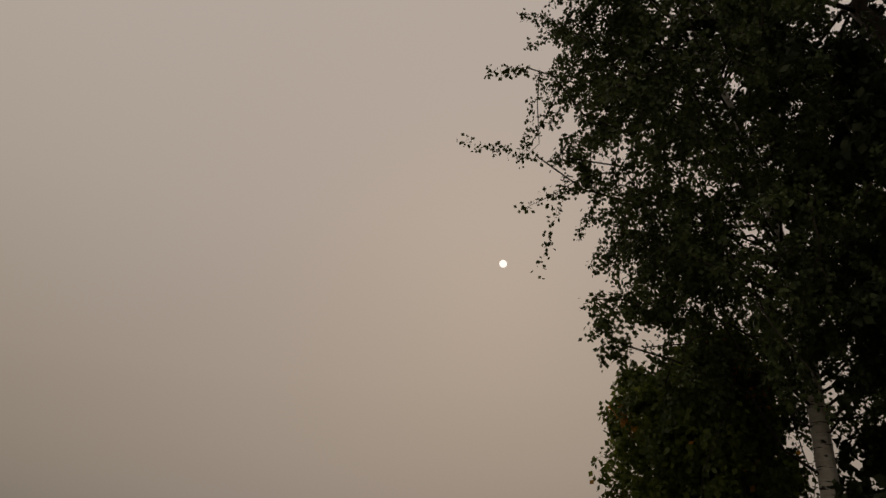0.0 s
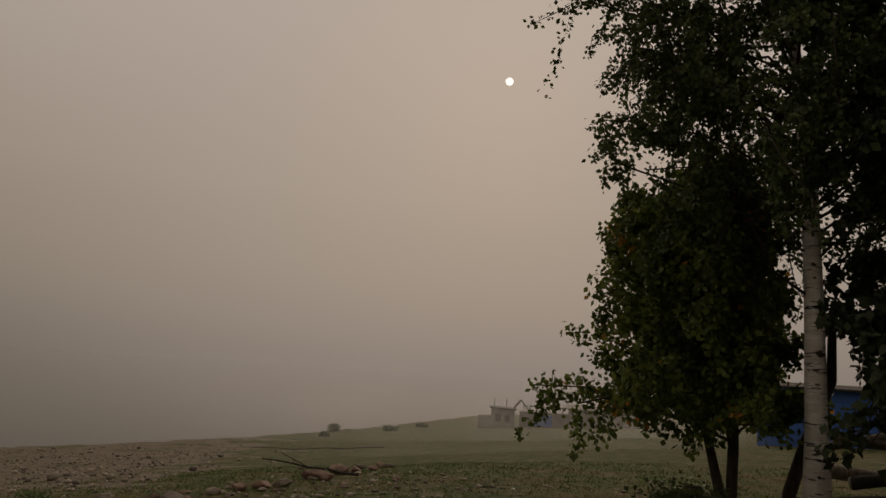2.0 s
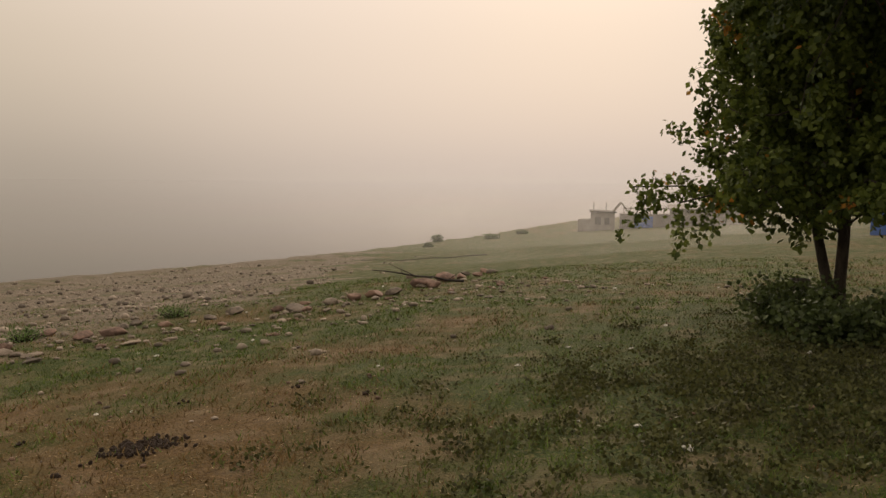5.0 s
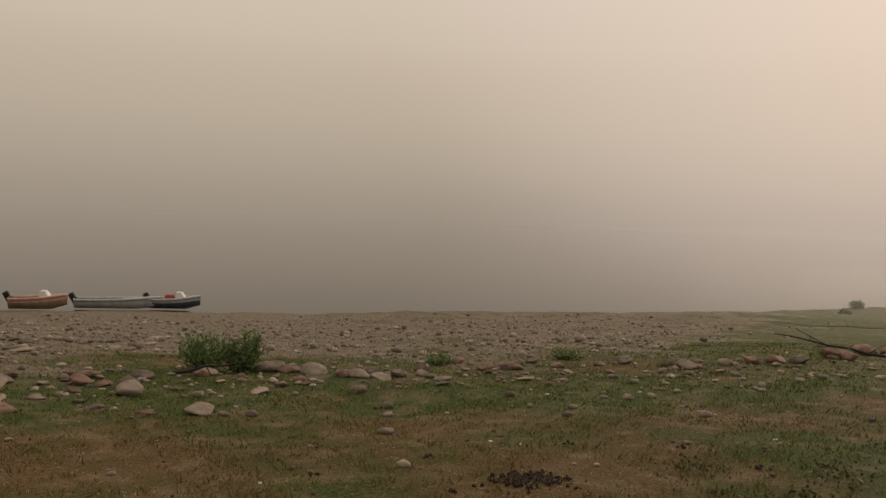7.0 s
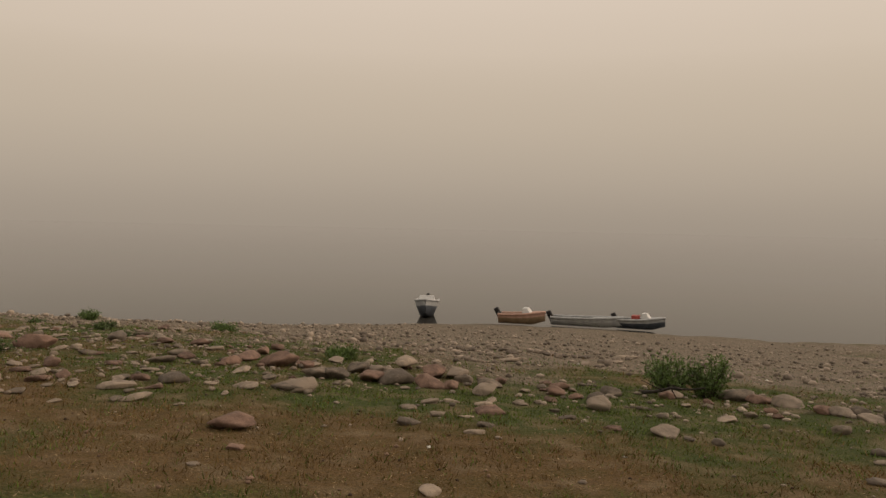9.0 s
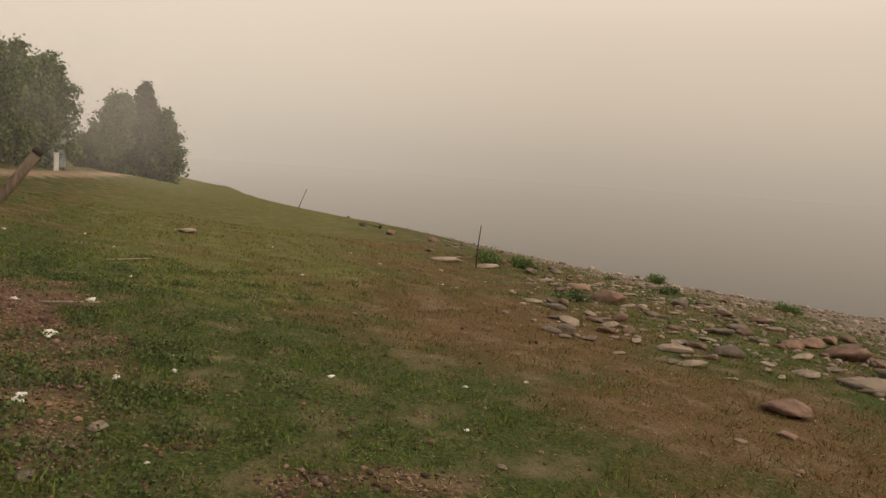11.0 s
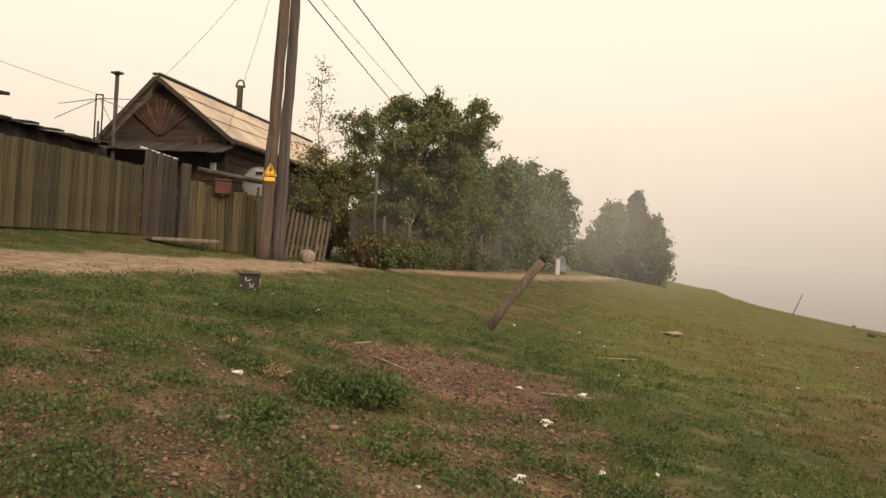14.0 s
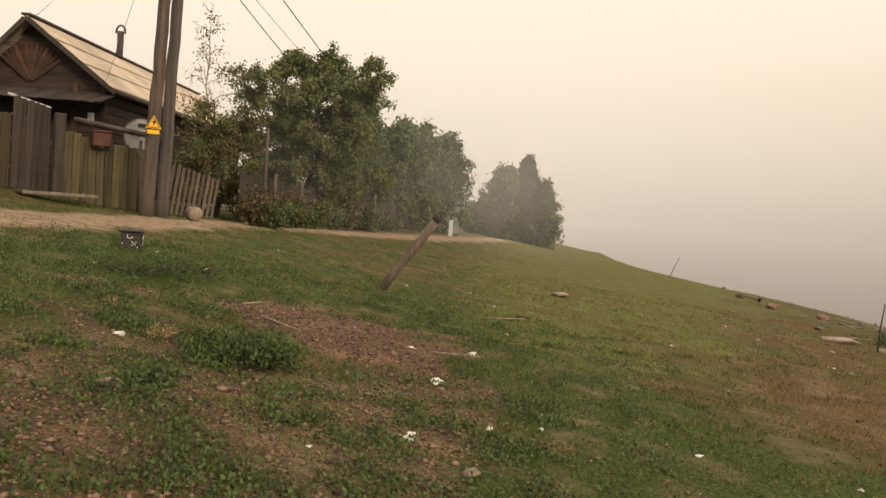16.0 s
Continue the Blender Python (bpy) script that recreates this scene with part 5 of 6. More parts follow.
# ---- bushes, sticks and driftwood on the bank ----
bush("willow_bush", -1.5, 12.9, 0.45, 0.75, LEAF_BUSH, 1700, 0.085, "bright green willow bush among the shore stones", 3, slim=0.14)
bush("willow_bush", -0.85, 13.1, 0.36, 0.8, LEAF_BUSH, 1500, 0.085, "bright green willow bush among the shore stones", 4, slim=0.14)
bush("low_bush", 2.5, 13.5, 0.33, 0.26, LEAF_BUSH, 500, 0.06, "low green bush between stones", 5, slim=0.16)
bush("low_bush", 5.2, 14.2, 0.4, 0.22, LEAF_BUSH, 500, 0.06, "low green bush between stones", 6, slim=0.16)
for k, (x, y, a, h) in enumerate(((-18.9, 10.9, 0.5, 0.42), (-18.2, 11.5, 0.4, 0.35), (-21.0, 19.0, 0.4, 0.4), (-14.5, 18.0, 0.4, 0.3), (-7.4, 12.6, 0.35, 0.22))):
    bush("low_bush", x, y, a, h, LEAF_BUSH, 1300, 0.09, "low green weed clump on the stony bank", 10 + k, slim=0.12)


def stick(name, pts, radii, mat, label, category="stick", sides=8):
    o = Vector(pts[0])
    t = thing(name, *pts[0], 0, label, category)
    part("shaft", tubes("shaft", [([tuple(Vector(p) - o) for p in pts], radii)], mat, sides), None, t)
    return t


g = gz(-17.0, 9.46)
stick("upright_stick", [(-17.0, 9.46, g - 0.05), (-17.02, 9.48, g + 0.5), (-16.96, 9.5, g + 1.08)], [0.018, 0.016, 0.012], DARK_WOOD, "thin dark stick pushed upright into the bank")
g = gz(-50.0, 14.0)
stick("upright_stick", [(-50.0, 14.0, g - 0.05), (-49.9, 14.25, g + 0.7), (-49.8, 14.5, g + 1.4)], [0.025, 0.022, 0.018], DARK_WOOD, "thin leaning stick on the far bank")
g = gz(-12.82, -1.19)
post = thing("leaning_post", -12.82, -1.19, g, 0, "weathered grey post leaning steeply out of the grass", "post")
part("shaft", tubes("shaft", [([(0, -0.08, -0.15), (0.02, 0.28, 0.42), (0.0, 0.58, 0.82), (0.02, 0.88, 1.27)], [0.078, 0.076, 0.074, 0.072])], POST_WOOD, 12), None, post)
part("dark_tip", tubes("dark_tip", [([(0.02, 0.83, 1.20), (0.02, 0.885, 1.278)], [0.0745, 0.074])], DARK_WOOD, 12), None, post, "dark burnt tip")


def driftwood(x0, y0, x1, y1, r0, label, lift=0.12, forks=3, seed=1):
    r = np.random.default_rng(seed)
    p = bent((x0, y0, gz(x0, y0) + lift), (x1, y1, gz(x1, y1) + 0.05), 0.0, 7, 0.02, r)
    for q in p:
        q[2] = max(q[2], gz(q[0], q[1]) + r0 * 0.6)
    t = thing("driftwood", *p[0], 0, label, "driftwood")
    part("stem", tubes("stem", [([tuple(q - p[0]) for q in p], [r0 * (0.35 + 0.65 * i / 6) for i in range(7)])], DARK_WOOD, 8), None, t)
    for k in range(forks):
        i = 2 + k % 4
        tip = p[i] - p[0] + r.normal(size=3) * np.array([0.6, 0.4, 0.1]) + np.array([0, 0, 0.12])
        part("fork", tubes("fork", [([tuple(p[i] - p[0]), tuple(tip)], [r0 * 0.4, r0 * 0.15])], DARK_WOOD, 6), None, t)


driftwood(10.4, 15.3, 12.2, 14.0, 0.034, "dark bare driftwood branch lying by boulders", 0.45, 4, 2)
driftwood(28.0, 42.5, 36.5, 39.5, 0.035, "long grey driftwood log along the far shore", 0.25, 3, 3)
driftwood(-34.8, 13.9, -36.2, 14.4, 0.07, "dark rotten log on the grassy bank edge", 0.2, 3, 6)
driftwood(-0.75, 10.75, -1.75, 12.3, 0.03, "thin bare branch beside the willow bush", 0.35, 3, 7)


stone(-18.7, 2.62, 0.62, stone_shapes(STONE_PALE, 1, 0.3, 35), "flat grey slab on the grassy slope", 0.1)
# loose splinters of wood on the slope
for x, y, ln, rz in ((-11.7, 0.57, 0.72, 118), (-8.36, -2.27, 0.3, 150), (-8.0, -0.15, 0.5, 95), (-7.9, -1.95, 0.5, 60)):
    stick("wood_splinter", [(x, y, gz(x, y) + 0.02), (x + ln * math.cos(radians(rz)), y + ln * math.sin(radians(rz)), gz(x + ln * math.cos(radians(rz)), y + ln * math.sin(radians(rz))) + 0.04)], [0.012, 0.007], BARK_PALE, "pale split piece of wood on the ground", "wood")

# ---- dung, crate, scraps, tufts ----
def heap(name, x, y, rx, ry, n, smin, smax, mat, label, category, seed):
    r = np.random.default_rng(seed)
    t = thing(name, x, y, gz(x, y), 0, label, category)
    bm = bmesh.new()
    bmesh.ops.create_icosphere(bm, subdivisions=1, radius=0.6)
    clod = bpy.data.meshes.new("clod")
    bm.to_mesh(clod)
    bm.free()
    clod.materials.append(mat)
    for k in range(n):
        px, py = r.normal() * rx, r.normal() * ry
        s = r.uniform(smin, smax)
        m = Matrix.Translation((px, py, gz(x + px, y + py) - gz(x, y) + s * 0.3)) @ Euler(r.uniform(0, 6, 3)).to_matrix().to_4x4() @ Matrix.Diagonal((s, s * 0.8, s * 0.55, 1))
        part("clod", clod, None, t, m=m)


heap("dung_heap", 1.84, 5.76, 0.14, 0.12, 260, 0.012, 0.045, DUNG, "scattered dark dung heap on the dry grass", "dung", 3)
heap("dung_clod", 3.91, 5.84, 0.04, 0.03, 5, 0.02, 0.05, DUNG, "small dark clod on the meadow", "dung", 4)
for k, (x, y) in enumerate(((1.18, 6.58), (1.18, 5.49), (3.58, 6.54), (-7.6, 5.1), (2.6, 6.9), (0.2, 6.2))):
    heap("dung_clod", x, y, 0.03, 0.03, 4, 0.02, 0.045, DUNG, "small dark clod on the meadow", "dung", 10 + k)

CRATE_SIDE = material("flaked_black_paint", (0.055, 0.05, 0.044), (0.012, 0.011, 0.01), 45.0, 0.8, 0.3, by_object=0.2)
crate = thing("crate", -10.5, -4.45, gz(-10.5, -4.45), 20, "small dark patterned crate standing on the bank", "crate")
crate.scale = (0.88, 0.88, 0.88)
part("crate_body", box(0.36, 0.30, 0.26, 0.015), BLACK, crate)
for k in range(5):
    part("slat", box(0.058, 0.014, 0.25, 0.003), CRATE_SIDE, crate).matrix_basis = pose(0.19, -0.12 + 0.06 * k, 0.0, 0, 0, 90)
    part("slat", box(0.067, 0.014, 0.25, 0.003), CRATE_SIDE, crate).matrix_basis = pose(-0.14 + 0.07 * k, 0.16, 0.0)
marks = np.random.default_rng(5)
for k in range(16):
    u, h, turn, ln = marks.uniform(-0.13, 0.13), marks.uniform(0.02, 0.17), marks.uniform(-1.4, 1.4), marks.uniform(0.02, 0.07)
    face = pose(0.198, u, h, 0, 0, 90) if k % 2 else pose(u, 0.168, h)
    part("paint_mark", box(0.012, 0.006, ln, 0.001), LITTER, crate, "pale painted mark").matrix_basis = face @ Matrix.Rotation(turn, 4, "Y")
part("rim", box(0.40, 0.34, 0.03, 0.008), BLACK, crate).matrix_basis = pose(0, 0, 0.26)


def scrap_shapes():
    out = []
    r = np.random.default_rng(8)
    for k in range(5):
        bm = bmesh.new()
        bmesh.ops.create_icosphere(bm, subdivisions=2, radius=0.5)
        o = Vector(r.uniform(-30, 30, 3))
        for v in bm.verts:
            v.co += v.co.normalized() * 0.6 * noise.noise(v.co * 2.6 + o)
            v.co.z *= 0.45
        me = bpy.data.meshes.new("scrap")
        bm.to_mesh(me)
        bm.free()
        me.materials.append(LITTER)
        out.append(me)
    return out


SCRAPS = scrap_shapes()


def scrap(x, y, s):
    ob = new("paper_scrap", SCRAPS[int(srng.integers(5))])
    ob.matrix_world = pose(x, y, gz(x, y) + s * 0.16, 0, 0, float(srng.uniform(0, 360))) @ Matrix.Scale(s, 4)
    tagged(ob, "crumpled pale scrap lying in the grass", "litter", "pale scraps in the grass")


for x, y, s in ((-6.27, 0.81, 0.085), (-8.26, 0.28, 0.13), (-8.02, -0.38, 0.1), (-6.93, -0.08, 0.17), (-5.10, -0.20, 0.085), (-5.66, 0.36, 0.07), (-4.76, -1.57, 0.06), (-5.95, -2.57, 0.12), (-8.62, -4.05, 0.11), (-9.89, -3.21, 0.13), (-4.44, -0.76, 0.05), (-10.63, -4.14, 0.1), (-10.28, -3.88, 0.1), (-5.75, 1.95, 0.09), (-5.60, 0.36, 0.075), (-5.0, -0.2, 0.11), (-5.71, 3.78, 0.06), (-4.51, 2.53, 0.06), (-4.08, 0.42, 0.05), (1.89, 7.16, 0.06), (2.13, 6.95, 0.05), (7.09, 5.7, 0.08), (6.86, 5.97, 0.08), (8.48, 5.74, 0.08), (4.58, 3.31, 0.1), (4.29, 2.71, 0.12), (7.21, 5.33, 0.08)):
    scrap(x, y, s * 0.62)
for k in range(50):
    a, d = srng.uniform(-70, 112), srng.uniform(5.5, 20)
    scrap(-d * math.sin(radians(a)), d * math.cos(radians(a)), float(srng.uniform(0.02, 0.05)) * (1.3 if d > 10 else 1))
for x, y, s in ((-4.63, -2.03, 0.2), (-3.4, -2.51, 0.08), (-6.05, -0.59, 0.1), (-5.54, -1.12, 0.09), (-4.54, 0.19, 0.13), (-3.85, -0.14, 0.12), (-3.87, 2.44, 0.09), (-5.3, -1.5, 0.1)):
    stone(x, y, s, ROUND[:7], "small grey lump lying on the bare soil", 0.2, "stones on the soil")
cut = thing("cut_log", -18.75, -6.45, gz(-18.75, -6.45), 30, "short pale cut log lying by the pole", "log")
part("stem", tubes("stem", [([(-0.25, 0, 0.16), (-0.21, 0, 0.165), (0.21, 0, 0.165), (0.26, 0, 0.16)], [0.15, 0.175, 0.175, 0.15])], BARK_PALE, 14), None, cut)
bush("grass_tuft", -6.2, -1.7, 0.5, 0.26, LEAF_WEED, 6000, 0.05, "thick green weed tuft on the bare soil", 51, slim=0.16)
bush("grass_tuft", -4.9, -1.95, 0.26, 0.12, LEAF_WEED, 1500, 0.035, "green weed tuft beside a grey lump", 52)
bush("grass_tuft", -9.4, -3.4, 0.7, 0.2, LEAF_WEED, 4000, 0.035, "lush green grass tuft on the bank", 53, slim=0.12)
bush("grass_tuft", -8.7, -3.7, 0.6, 0.18, LEAF_WEED, 3500, 0.035, "lush green grass tuft on the bank", 54, slim=0.12)
bush("dry_tuft", -6.24, -2.37, 0.16, 0.07, STRAW, 380, 0.07, "straw-coloured dry grass tuft", 55, bark=STRAW, slim=0.05)
bush("dry_tuft", -6.78, -3.04, 0.08, 0.06, STRAW, 120, 0.07, "straw-coloured dry grass tuft", 59, bark=STRAW, slim=0.05)
for k, (x, y, a, h, q) in enumerate(((-20.9, -5.5, 0.55, 1.25, 0), (-21.6, -5.2, 0.6, 0.9, 1), (-22.6, -5.4, 0.6, 1.5, 0), (-23.6, -5.3, 0.7, 1.2, 1), (-24.9, -5.3, 0.7, 1.4, 0), (-26.3, -5.2, 0.8, 1.0, 1), (-28.0, -5.2, 0.8, 1.2, 0), (-29.8, -5.1, 0.9, 1.1, 1), (-32.0, -5.0, 0.9, 1.2, 0), (-34.5, -4.2, 0.9, 1.0, 1), (-37.0, -3.4, 0.9, 1.1, 1))):
    bush("fence_bush", x, y, a, h, LEAF_FAR if q else LEAF_RUST, 1100 if q else 900, 0.06 + 0.0015 * -x, "dull green shrub growing over the fence foot" if q else "thin rusty-brown shrub growing against the fence", 56 + 20 * k)

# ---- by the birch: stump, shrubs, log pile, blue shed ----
# these shrubs take the darker birch leaf to carry the shade under the trees
bush("shade_toned_bush", 9.4, 4.55, 0.7, 0.62, LEAF_BIRCH, 4200, 0.07, "green shrub at the foot of the trees, leaves darkened for shade", 61)
bush("shade_toned_bush", 8.75, 3.6, 0.75, 0.5, LEAF_BIRCH, 4200, 0.07, "green shrub at the foot of the trees, leaves darkened for shade", 62)
stump = thing("tree_stump", 9.75, 4.65, gz(9.75, 4.65), 0, "old grey broken stump in the shrubs", "stump")
part("stem", tubes("stem", [([(0, 0, -0.1), (0, 0, 0.2), (0.02, 0, 0.5), (0.03, 0, 0.56)], [0.2, 0.16, 0.14, 0.12])], DARK_WOOD, 12), None, stump)
second = thing("dark_trunk", 10.9, 3.9, gz(10.9, 3.9), 0, "thin dark slanting trunk behind the birch", "tree")
part("stem", tubes("stem", [([(0, 0, -0.1), (0.0, -0.05, 0.5), (0.12, -0.2, 1.1), (0.3, -0.5, 2.0), (0.4, -0.5, 3.0)], [0.11, 0.09, 0.08, 0.07, 0.05])], BARK, 9), None, second)
pile = thing("log_pile", 13.8, 2.9, gz(13.8, 2.9), 0, "loose heap of dark logs and bent boards", "logs")
for k, (dx, dy, dz, ln, rz, ry, r0) in enumerate(((0, 0, 0.15, 2.6, -50, -4, 0.15), (0.3, 0.2, 0.4, 2.8, -62, 6, 0.12), (-0.2, -0.3, 0.65, 2.6, -55, -9, 0.1), (0.2, 0.1, 0.95, 2.4, -60, 5, 0.09), (0.5, -0.4, 0.5, 2.2, -40, 12, 0.12), (0.1, 0.3, 1.15, 2.5, -56, -12, 0.07))):
    part("log", tubes("log", [([(-ln / 2, 0, 0), (0, 0.05, 0.04), (ln / 2, 0, 0)], [r0, r0 * 0.95, r0 * 0.85])], DARK_WOOD if k % 2 == 0 else OLD_WOOD, 9), None, pile).matrix_basis = pose(dx, dy, dz, 0, ry, rz)
bx, by = 44.3, 13.4
blue_shed = thing("blue_shed", bx, by, gz(bx, by), -71, "blue painted board shed beyond the trees", "shed")
for k in range(40):
    part("board", box(0.21, 0.04, 3.3, 0.006), BLUE, blue_shed).matrix_basis = pose(-3.6 + 0.22 * k, 0.0, -0.2)
part("shed_body", box(8.7, 3.0, 3.2, 0.02), BLUE, blue_shed).matrix_basis = pose(0.7, 1.6, -0.25)
part("shed_roof", box(9.2, 3.8, 0.1, 0.01), DARK_WOOD, blue_shed).matrix_basis = pose(0.7, 1.4, 3.1, 4, 0, 0)

# ---- far along the eastern shore: the unfinished house ----
ux, uy = 74.0, 62.0
ruin = thing("unfinished_house", ux, uy, gz(ux, uy), -50, "grey unfinished house with bare roof timbers", "house")
part("wall", box(2.9, 4.0, 2.7, 0.03), CONCRETE, ruin).matrix_basis = pose(2.0, 2.0, -0.3)
part("roof_slab", box(3.3, 4.4, 0.14, 0.02), DARK_WOOD, ruin).matrix_basis = pose(2.0, 2.0, 2.4, 0, 2, 0)
part("annex", box(1.6, 2.6, 1.9, 0.03), CONCRETE, ruin).matrix_basis = pose(-0.25, 1.6, -0.4)
# black panels put the dark of window openings onto the solid wall
part("dark_opening_panel", box(0.7, 0.1, 0.9, 0.01), BLACK, ruin).matrix_basis = pose(1.4, -0.03, 0.9)
part("dark_opening_panel", box(0.6, 0.1, 0.8, 0.01), BLACK, ruin).matrix_basis = pose(2.5, -0.03, 0.9)
for dx in (0.9, 2.4):
    part("bare_post", box(0.08, 0.08, 1.1, 0.01), OLD_WOOD, ruin).matrix_basis = pose(dx, 1.0, 2.5)
for dy in (0.2, 1.6, 3.0):
    for q in (-1, 1):
        part("rafter", box(0.12, 0.1, 1.5, 0.01), OLD_WOOD, ruin).matrix_basis = pose(4.2 + q * 0.95, dy, 2.4, 0, -q * 38, 0)
part("long_wall", box(7.6, 3.0, 2.5, 0.03), CONCRETE, ruin).matrix_basis = pose(8.0, 3.2, -0.3)
part("blue_panel", box(2.2, 0.06, 1.4, 0.01), BLUE, ruin, "faded blue panel").matrix_basis = pose(7.0, 1.66, 0.5)
for k in range(9):
    part("bare_post", box(0.1, 0.1, 0.9, 0.01), OLD_WOOD, ruin).matrix_basis = pose(4.6 + 0.8 * k, 1.8, 2.15)
part("rail_beam", box(7.0, 0.1, 0.1, 0.01), OLD_WOOD, ruin).matrix_basis = pose(8.0, 1.8, 2.85)
yard = thing("yard_building", ux + 9, uy - 11.5, gz(ux + 9, uy - 11.5), -53, "low pale building further along the shore", "building")
part("wall", box(9.0, 4.0, 2.3, 0.03), CONCRETE, yard).matrix_basis = pose(0, 2, -0.3)
part("roof", box(9.6, 4.6, 0.2, 0.03), CONCRETE, yard).matrix_basis = pose(0, 2, 2.0, 5, 0, 0)
for k, (x, y, a, h) in enumerate(((52.0, 64.0, 0.9, 0.8), (58.5, 62.5, 1.0, 0.5), (67.0, 66.0, 0.9, 0.4), (46.0, 58.0, 0.5, 0.3))):
    bush("shore_bush", x, y, a, h, LEAF_FAR, 500, 0.2, "dark low shrub on the far shoreline", 71 + k)

# ---- the end of the track ----
hut = thing("blue_grey_hut", -52.5, -1.0, gz(-52.5, -1.0), 92, "small blue-grey hut at the end of the fence", "hut")
part("body", box(2.2, 2.2, 1.9, 0.03), HUT_PAINT, hut)
part("roof", box(2.5, 2.5, 0.12, 0.02), DARK_METAL, hut).matrix_basis = pose(0, 0, 1.9, 5, 0, 0)
slab_post = thing("marker_post", -48.0, -0.35, gz(-48.0, -0.35), 0, "short pale concrete post beside the track", "post")
part("body", box(0.3, 0.26, 1.0, 0.02, (0, 0, -0.05)), GREY_PAINT, slab_post)
part("cap", box(0.34, 0.3, 0.06, 0.01, (0, 0, 0.94)), GREY_PAINT, slab_post)


# ---- grass blades near the path of the eye ----
def grass_stuff():
    r = np.random.default_rng(19)
    n = 620000
    a = np.radians(r.uniform(-78, 132, n))
    d = 0.3 + 26.0 * r.uniform(0, 1, n) ** 1.5
    a[:90000] = r.uniform(0, 6.28, 90000)
    d[:90000] = 14 * np.sqrt(r.uniform(0, 1, 90000))
    x, y = -d * np.sin(a), d * np.cos(a)
    beach, road, soil, dry = cover(x, y)
    clump = waves(x, y, 0.55, 4.0) * 0.45 + waves(x, y, 0.31, 8.0) * 0.45 + waves(x, y, 1.9, 6.0) * 0.4 + 0.65
    # blades thin out by the trees, baring darker ground in place of their shade
    keep = r.uniform(0, 1, n) < np.clip(clump, 0.08, 1) * (1 - 0.25 * np.exp(-((x + 4) / 3.5) ** 2 - ((y - 2.0) / 2.5) ** 2)) * (1 - 0.75 * np.exp(-((x - 8.5) / 3.5) ** 2 - ((y - 3.5) / 3) ** 2)) * (1 - 0.88 * soil) * (1 - 0.95 * road) * (1 - 0.9 * beach) * (1 - 0.35 * dry)
    x, y, d, dry = x[keep], y[keep], d[keep], dry[keep]
    n = len(x)
    z = ground_z(x, y)
    h = r.gamma(4.0, 0.0068, n).clip(0.01, 0.09) * (0.55 + 0.85 * np.clip(clump[keep], 0, 1.3))
    w = 0.003 + 0.00045 * d
    t = r.uniform(0, 6.28, n)
    u = np.stack([np.cos(t), np.sin(t), np.zeros(n)], 1) * w[:, None]
    b = np.stack([x, y, z - 0.005], 1)
    l = r.normal(size=(n, 2)) * 0.6 * h[:, None]
    tip = b + np.stack([l[:, 0], l[:, 1], h], 1)
    c = np.stack([b - u, b + u, tip], 1)
    green = material("grass_blade", (0.118, 0.17, 0.036), (0.046, 0.066, 0.014), 0.8, 0.8, 0, by_island=0.8, trans=0.15, spec=0.1)
    straw = material("dry_grass_blade", (0.19, 0.125, 0.051), (0.085, 0.056, 0.024), 0.8, 0.85, 0, by_island=0.6, trans=0.1, spec=0.1)
    idx = (r.uniform(0, 1, n) < 0.03 + 0.8 * dry).astype(int)
    idx[(r.uniform(0, 1, n) < fresh(x, y)) & (idx == 0)] = 3
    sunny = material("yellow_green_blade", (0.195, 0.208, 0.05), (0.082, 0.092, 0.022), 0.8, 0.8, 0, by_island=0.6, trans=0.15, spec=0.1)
    # dead stalks and chips of straw lying flat
    k = 60000
    a = np.radians(r.uniform(-70, 132, k))
    d = 0.3 + 11.5 * r.uniform(0, 1, k) ** 0.9
    sx, sy = -d * np.sin(a), d * np.cos(a)
    lies = r.uniform(0, 1, k) < 0.12 + np.maximum(cover(sx, sy)[2], 0.5 * cover(sx, sy)[3])
    sx, sy, d, k = sx[lies], sy[lies], d[lies], int(lies.sum())
    t, ln = r.uniform(0, 6.28, k), r.gamma(2.0, 0.014, k).clip(0.01, 0.12)
    p = np.stack([sx, sy, ground_z(sx, sy) + r.uniform(0.004, 0.02, k)], 1)
    way = np.stack([np.cos(t), np.sin(t), r.normal(size=k) * 0.1], 1)
    wide = np.stack([-np.sin(t), np.cos(t), np.zeros(k)], 1) * (0.0018 + 0.0003 * d)[:, None]
    c = np.concatenate([c, np.stack([p - wide, p + wide, p + way * ln[:, None]], 1)])
    idx = np.concatenate([idx, np.full(k, 2)])
    dead = material("dead_stalk", (0.34, 0.26, 0.15), (0.12, 0.085, 0.05), 0.8, 0.85, 0, by_island=0.8, spec=0.1)
    tagged(new("grass", tri_mesh("grass", c, [green, straw, dead, sunny], idx)), "short grazed grass, green with dry straw patches", "grass", kind="stuff")


grass_stuff()


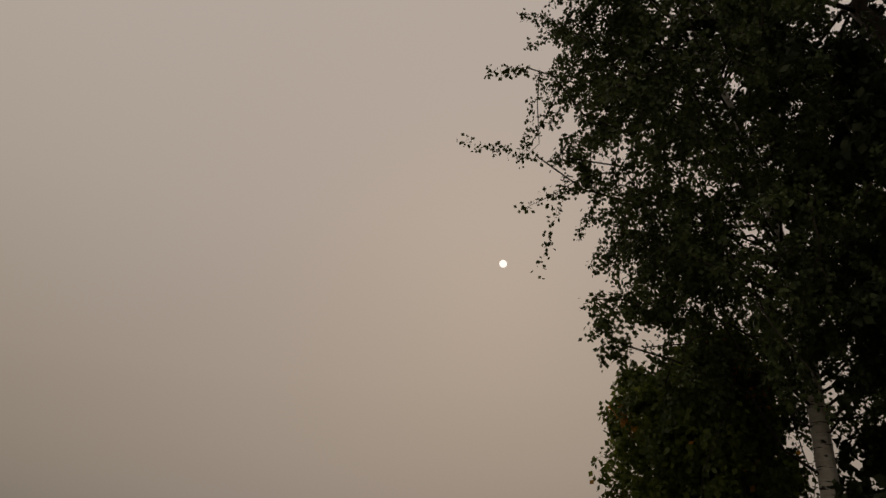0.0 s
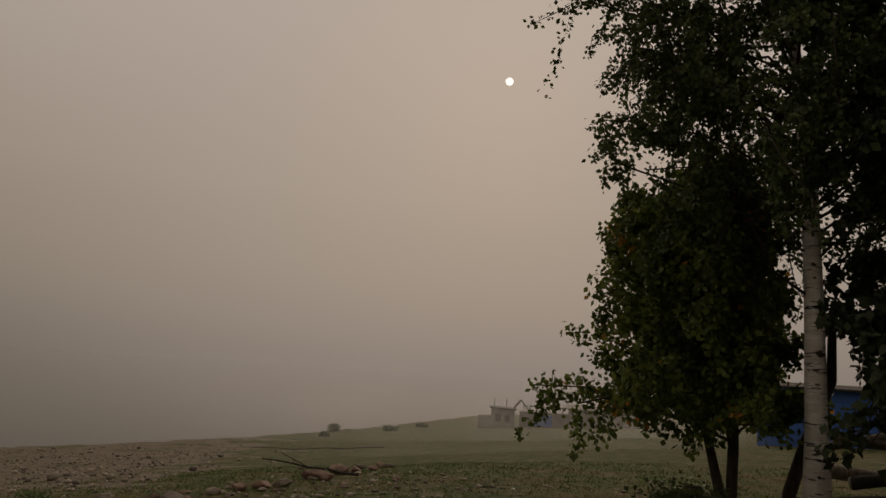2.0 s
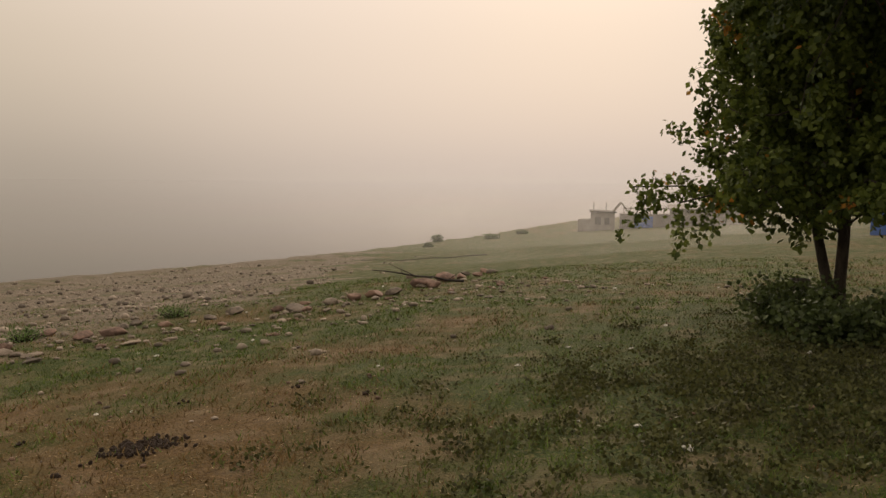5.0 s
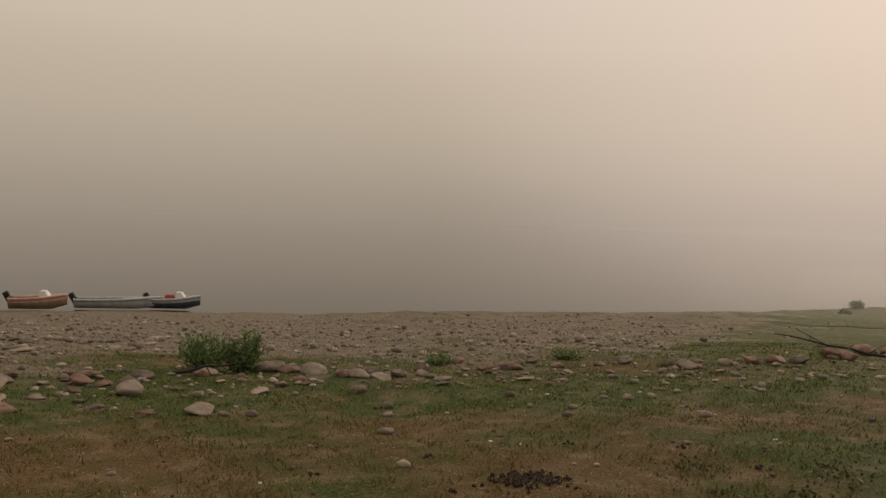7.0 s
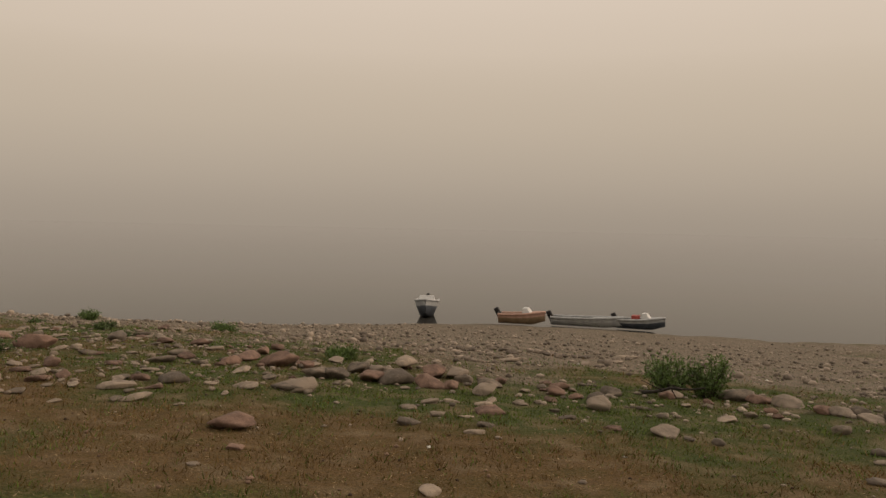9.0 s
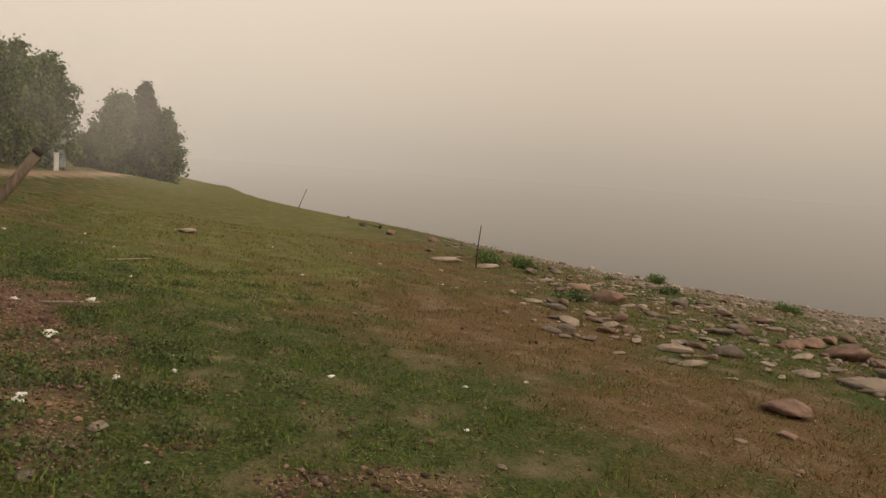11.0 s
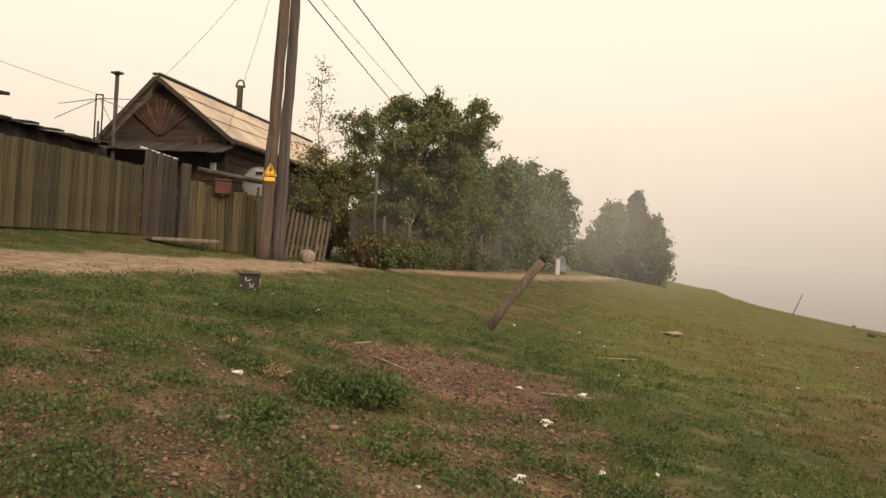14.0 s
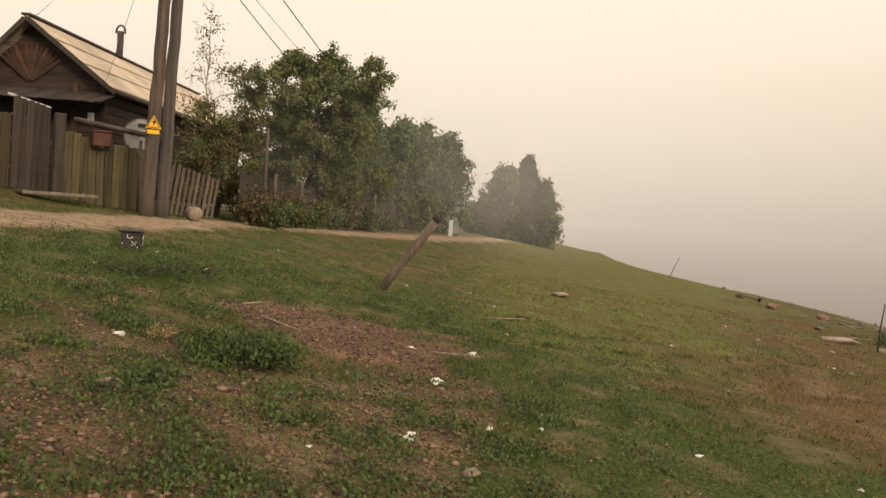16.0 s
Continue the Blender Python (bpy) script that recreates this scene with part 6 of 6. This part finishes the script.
def clod_stuff():
    """Crumbs of earth, gravel and dry bits on the trodden ground."""
    r = np.random.default_rng(39)
    n = 150000
    a, d = np.radians(r.uniform(58, 140, n)), 1.5 + 9.5 * r.uniform(0, 1, n) ** 0.9
    x, y = -d * np.sin(a), d * np.cos(a)
    b, road, soil, dry = cover(x, y)
    keep = r.uniform(0, 1, n) < 0.04 + 0.7 * soil
    x, y, n = x[keep], y[keep], int(keep.sum())
    s = r.gamma(2.0, 0.0036, n).clip(0.003, 0.026)
    octa = np.array([(1, 0, 0), (0, 1, 0), (-1, 0, 0), (0, -1, 0), (0, 0, 0.6), (0, 0, -0.6)])
    v = octa[None] * (1 + 0.4 * r.uniform(-1, 1, (n, 6, 3))) * s[:, None, None]
    t = r.uniform(0, 6.28, n)[:, None]
    px = v[:, :, 0] * np.cos(t) - v[:, :, 1] * np.sin(t) + x[:, None]
    py = v[:, :, 0] * np.sin(t) + v[:, :, 1] * np.cos(t) + y[:, None]
    pz = v[:, :, 2] + (ground_z(x, y) + s * 0.35)[:, None]
    p = np.stack([px, py, pz], 2)
    tri = np.array([(0, 1, 4), (1, 2, 4), (2, 3, 4), (3, 0, 4), (1, 0, 5), (2, 1, 5), (3, 2, 5), (0, 3, 5)])
    verts = p.reshape(-1, 3)
    faces = (tri[None] + (np.arange(n) * 6)[:, None, None]).reshape(-1, 3)
    me = bpy.data.meshes.new("clods")
    me.vertices.add(len(verts))
    me.vertices.foreach_set("co", verts.ravel().astype(np.float32))
    me.loops.add(faces.size)
    me.loops.foreach_set("vertex_index", faces.ravel().astype(np.int32))
    me.polygons.add(len(faces))
    me.polygons.foreach_set("loop_start", np.arange(0, faces.size, 3, dtype=np.int32))
    me.materials.append(SOIL_STONE)
    me.update(calc_edges=True)
    tagged(new("clods", me), "crumbly brown clods and gravel on trodden soil", "clods", kind="stuff")


clod_stuff()


def weed_stuff():
    """Low leafy weeds in tight clumps on the trodden slope."""
    r = np.random.default_rng(29)
    n = 7000
    a = np.radians(66 + 69 * r.uniform(0, 1, n) ** 0.75)
    d = 2.4 + 10.0 * r.uniform(0, 1, n) ** 0.8
    x, y = -d * np.sin(a), d * np.cos(a)
    k = (r.uniform(0, 1, n) < np.clip((0.25 + 0.7 * waves(x, y, 1.1, 9.0)) * (0.3 + 0.7 * smooth(70, 88, np.degrees(a))), 0, 1)) & (cover(x, y)[1] < 0.3) & (cover(x, y)[2] < 0.68)
    x, y = x[k], y[k]
    m = 34
    s = r.uniform(0.03, 0.13, len(x))
    px = (x[:, None] + r.normal(size=(len(x), m)) * s[:, None]).ravel()
    py = (y[:, None] + r.normal(size=(len(x), m)) * s[:, None]).ravel()
    pz = ground_z(px, py) + np.abs(r.normal(size=len(px))) * np.repeat(s, m) * 0.35 + 0.004
    c = leaf_cloud(np.stack([px, py, pz], 1), 0.026, -0.35, seed=33)
    # leafy weeds beside the trees, coloured darker to stand in for tree shade
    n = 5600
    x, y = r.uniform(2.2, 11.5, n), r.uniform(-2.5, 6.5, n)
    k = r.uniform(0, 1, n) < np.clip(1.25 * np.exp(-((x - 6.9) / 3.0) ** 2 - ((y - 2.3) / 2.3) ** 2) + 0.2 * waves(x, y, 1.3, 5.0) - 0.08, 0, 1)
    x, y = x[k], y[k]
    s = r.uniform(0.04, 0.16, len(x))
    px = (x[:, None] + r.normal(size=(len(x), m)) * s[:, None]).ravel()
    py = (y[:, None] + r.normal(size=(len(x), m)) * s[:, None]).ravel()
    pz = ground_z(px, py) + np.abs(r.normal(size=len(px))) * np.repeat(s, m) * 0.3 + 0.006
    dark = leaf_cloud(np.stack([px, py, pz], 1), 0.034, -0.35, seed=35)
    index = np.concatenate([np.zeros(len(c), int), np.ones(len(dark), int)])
    tagged(new("weeds", tri_mesh("weeds", np.concatenate([c, dark]), [LEAF_WEED, LEAF_WEED_SHADED], index)), "low green weeds in clumps on the trodden slope, shade-darkened by the trees", "weeds", kind="stuff")


weed_stuff()


# ---- smoke hanging in the distance: thin drifting veils ----
def veil(az0, az1, d, low, high, thick, seed):
    """Points, faces and density of one wavy upright sheet of smoke that thins out at its edges and top."""
    na, nh = 70, 20
    u, v = np.meshgrid(np.linspace(0, 1, na), np.linspace(0, 1, nh), indexing="ij")
    a = np.radians(az0 + (az1 - az0) * u)
    r0 = d + 1.6 * np.sin(u * 7 + seed) + 0.9 * np.sin(u * 17 + v * 3 + seed * 2) + 0.7 * np.sin(v * 5 + seed)
    p = np.stack([-r0 * np.sin(a), r0 * np.cos(a), low + (high - low) * v], 2).reshape(-1, 3)
    k = thick * smooth(0, 0.17, u) * smooth(0, 0.17 if d * az1 > 0 else 0.4, 1 - u) * smooth(0, 0.6, 1 - v) * (0.25 + 0.75 * smooth(0.15, 0.5, v))
    f = [(i * nh + j, (i + 1) * nh + j, (i + 1) * nh + j + 1, i * nh + j + 1) for i in range(na - 1) for j in range(nh - 1)]
    return p, f, k.ravel()


def smoke():
    m = bpy.data.materials.new("pale_smoke")
    m.use_nodes = True
    n, l = m.node_tree.nodes, m.node_tree.links
    d, t, both, clear, out = (n.new("ShaderNodeBsdfDiffuse"), n.new("ShaderNodeBsdfTranslucent"), n.new("ShaderNodeMixShader"), n.new("ShaderNodeBsdfTransparent"), n.new("ShaderNodeMixShader"))
    for q in (d, t):
        q.inputs[0].default_value = (0.95, 0.94, 0.92, 1)
    l.new(d.outputs[0], both.inputs[1])
    l.new(t.outputs[0], both.inputs[2])
    at, no, co, ma = n.new("ShaderNodeAttribute"), n.new("ShaderNodeTexNoise"), n.new("ShaderNodeTexCoord"), n.new("ShaderNodeMath")
    at.attribute_name = "veil"
    no.inputs["Scale"].default_value, no.inputs["Detail"].default_value = 0.22, 3
    l.new(co.outputs["Object"], no.inputs[0])
    ma.operation = "MULTIPLY"
    rise = n.new("ShaderNodeMapRange")
    for i, q in zip((1, 2, 3, 4), (0.3, 0.7, 0.6, 1.4)):
        rise.inputs[i].default_value = q
    l.new(no.outputs[0], rise.inputs[0])
    l.new(at.outputs["Fac"], ma.inputs[0])
    l.new(rise.outputs[0], ma.inputs[1])
    l.new(ma.outputs[0], out.inputs[0])
    l.new(clear.outputs[0], out.inputs[1])
    l.new(both.outputs[0], out.inputs[2])
    l.new(out.outputs[0], n["Material Output"].inputs[0])
    pts, faces, dens = [], [], []
    for k, row in enumerate(((80, 118, 29.5, -3, 9, 0.03), (78, 116, 38, -3, 10, 0.06), (78, 112, 44, -3, 11, 0.07), (77, 110, 57, -3, 13, 0.07), (77, 108, 66, -3, 14, 0.06), (-72, -24, 40, -5, 2.5, 0.08), (-72, -20, 66, -6, 4, 0.18))):
        p, f, q = veil(*row, k * 1.3)
        o = sum(len(e) for e in pts)
        pts.append(p)
        faces += [tuple(c + o for c in e) for e in f]
        dens.append(q)
    me = as_mesh("smoke", np.concatenate(pts), faces, m, True)
    me.attributes.new("veil", "FLOAT", "POINT").data.foreach_set("value", np.concatenate(dens).astype(np.float32))
    tagged(new("smoke", me), "thin pale wildfire smoke drifting over the shore", "smoke", kind="stuff")


smoke()
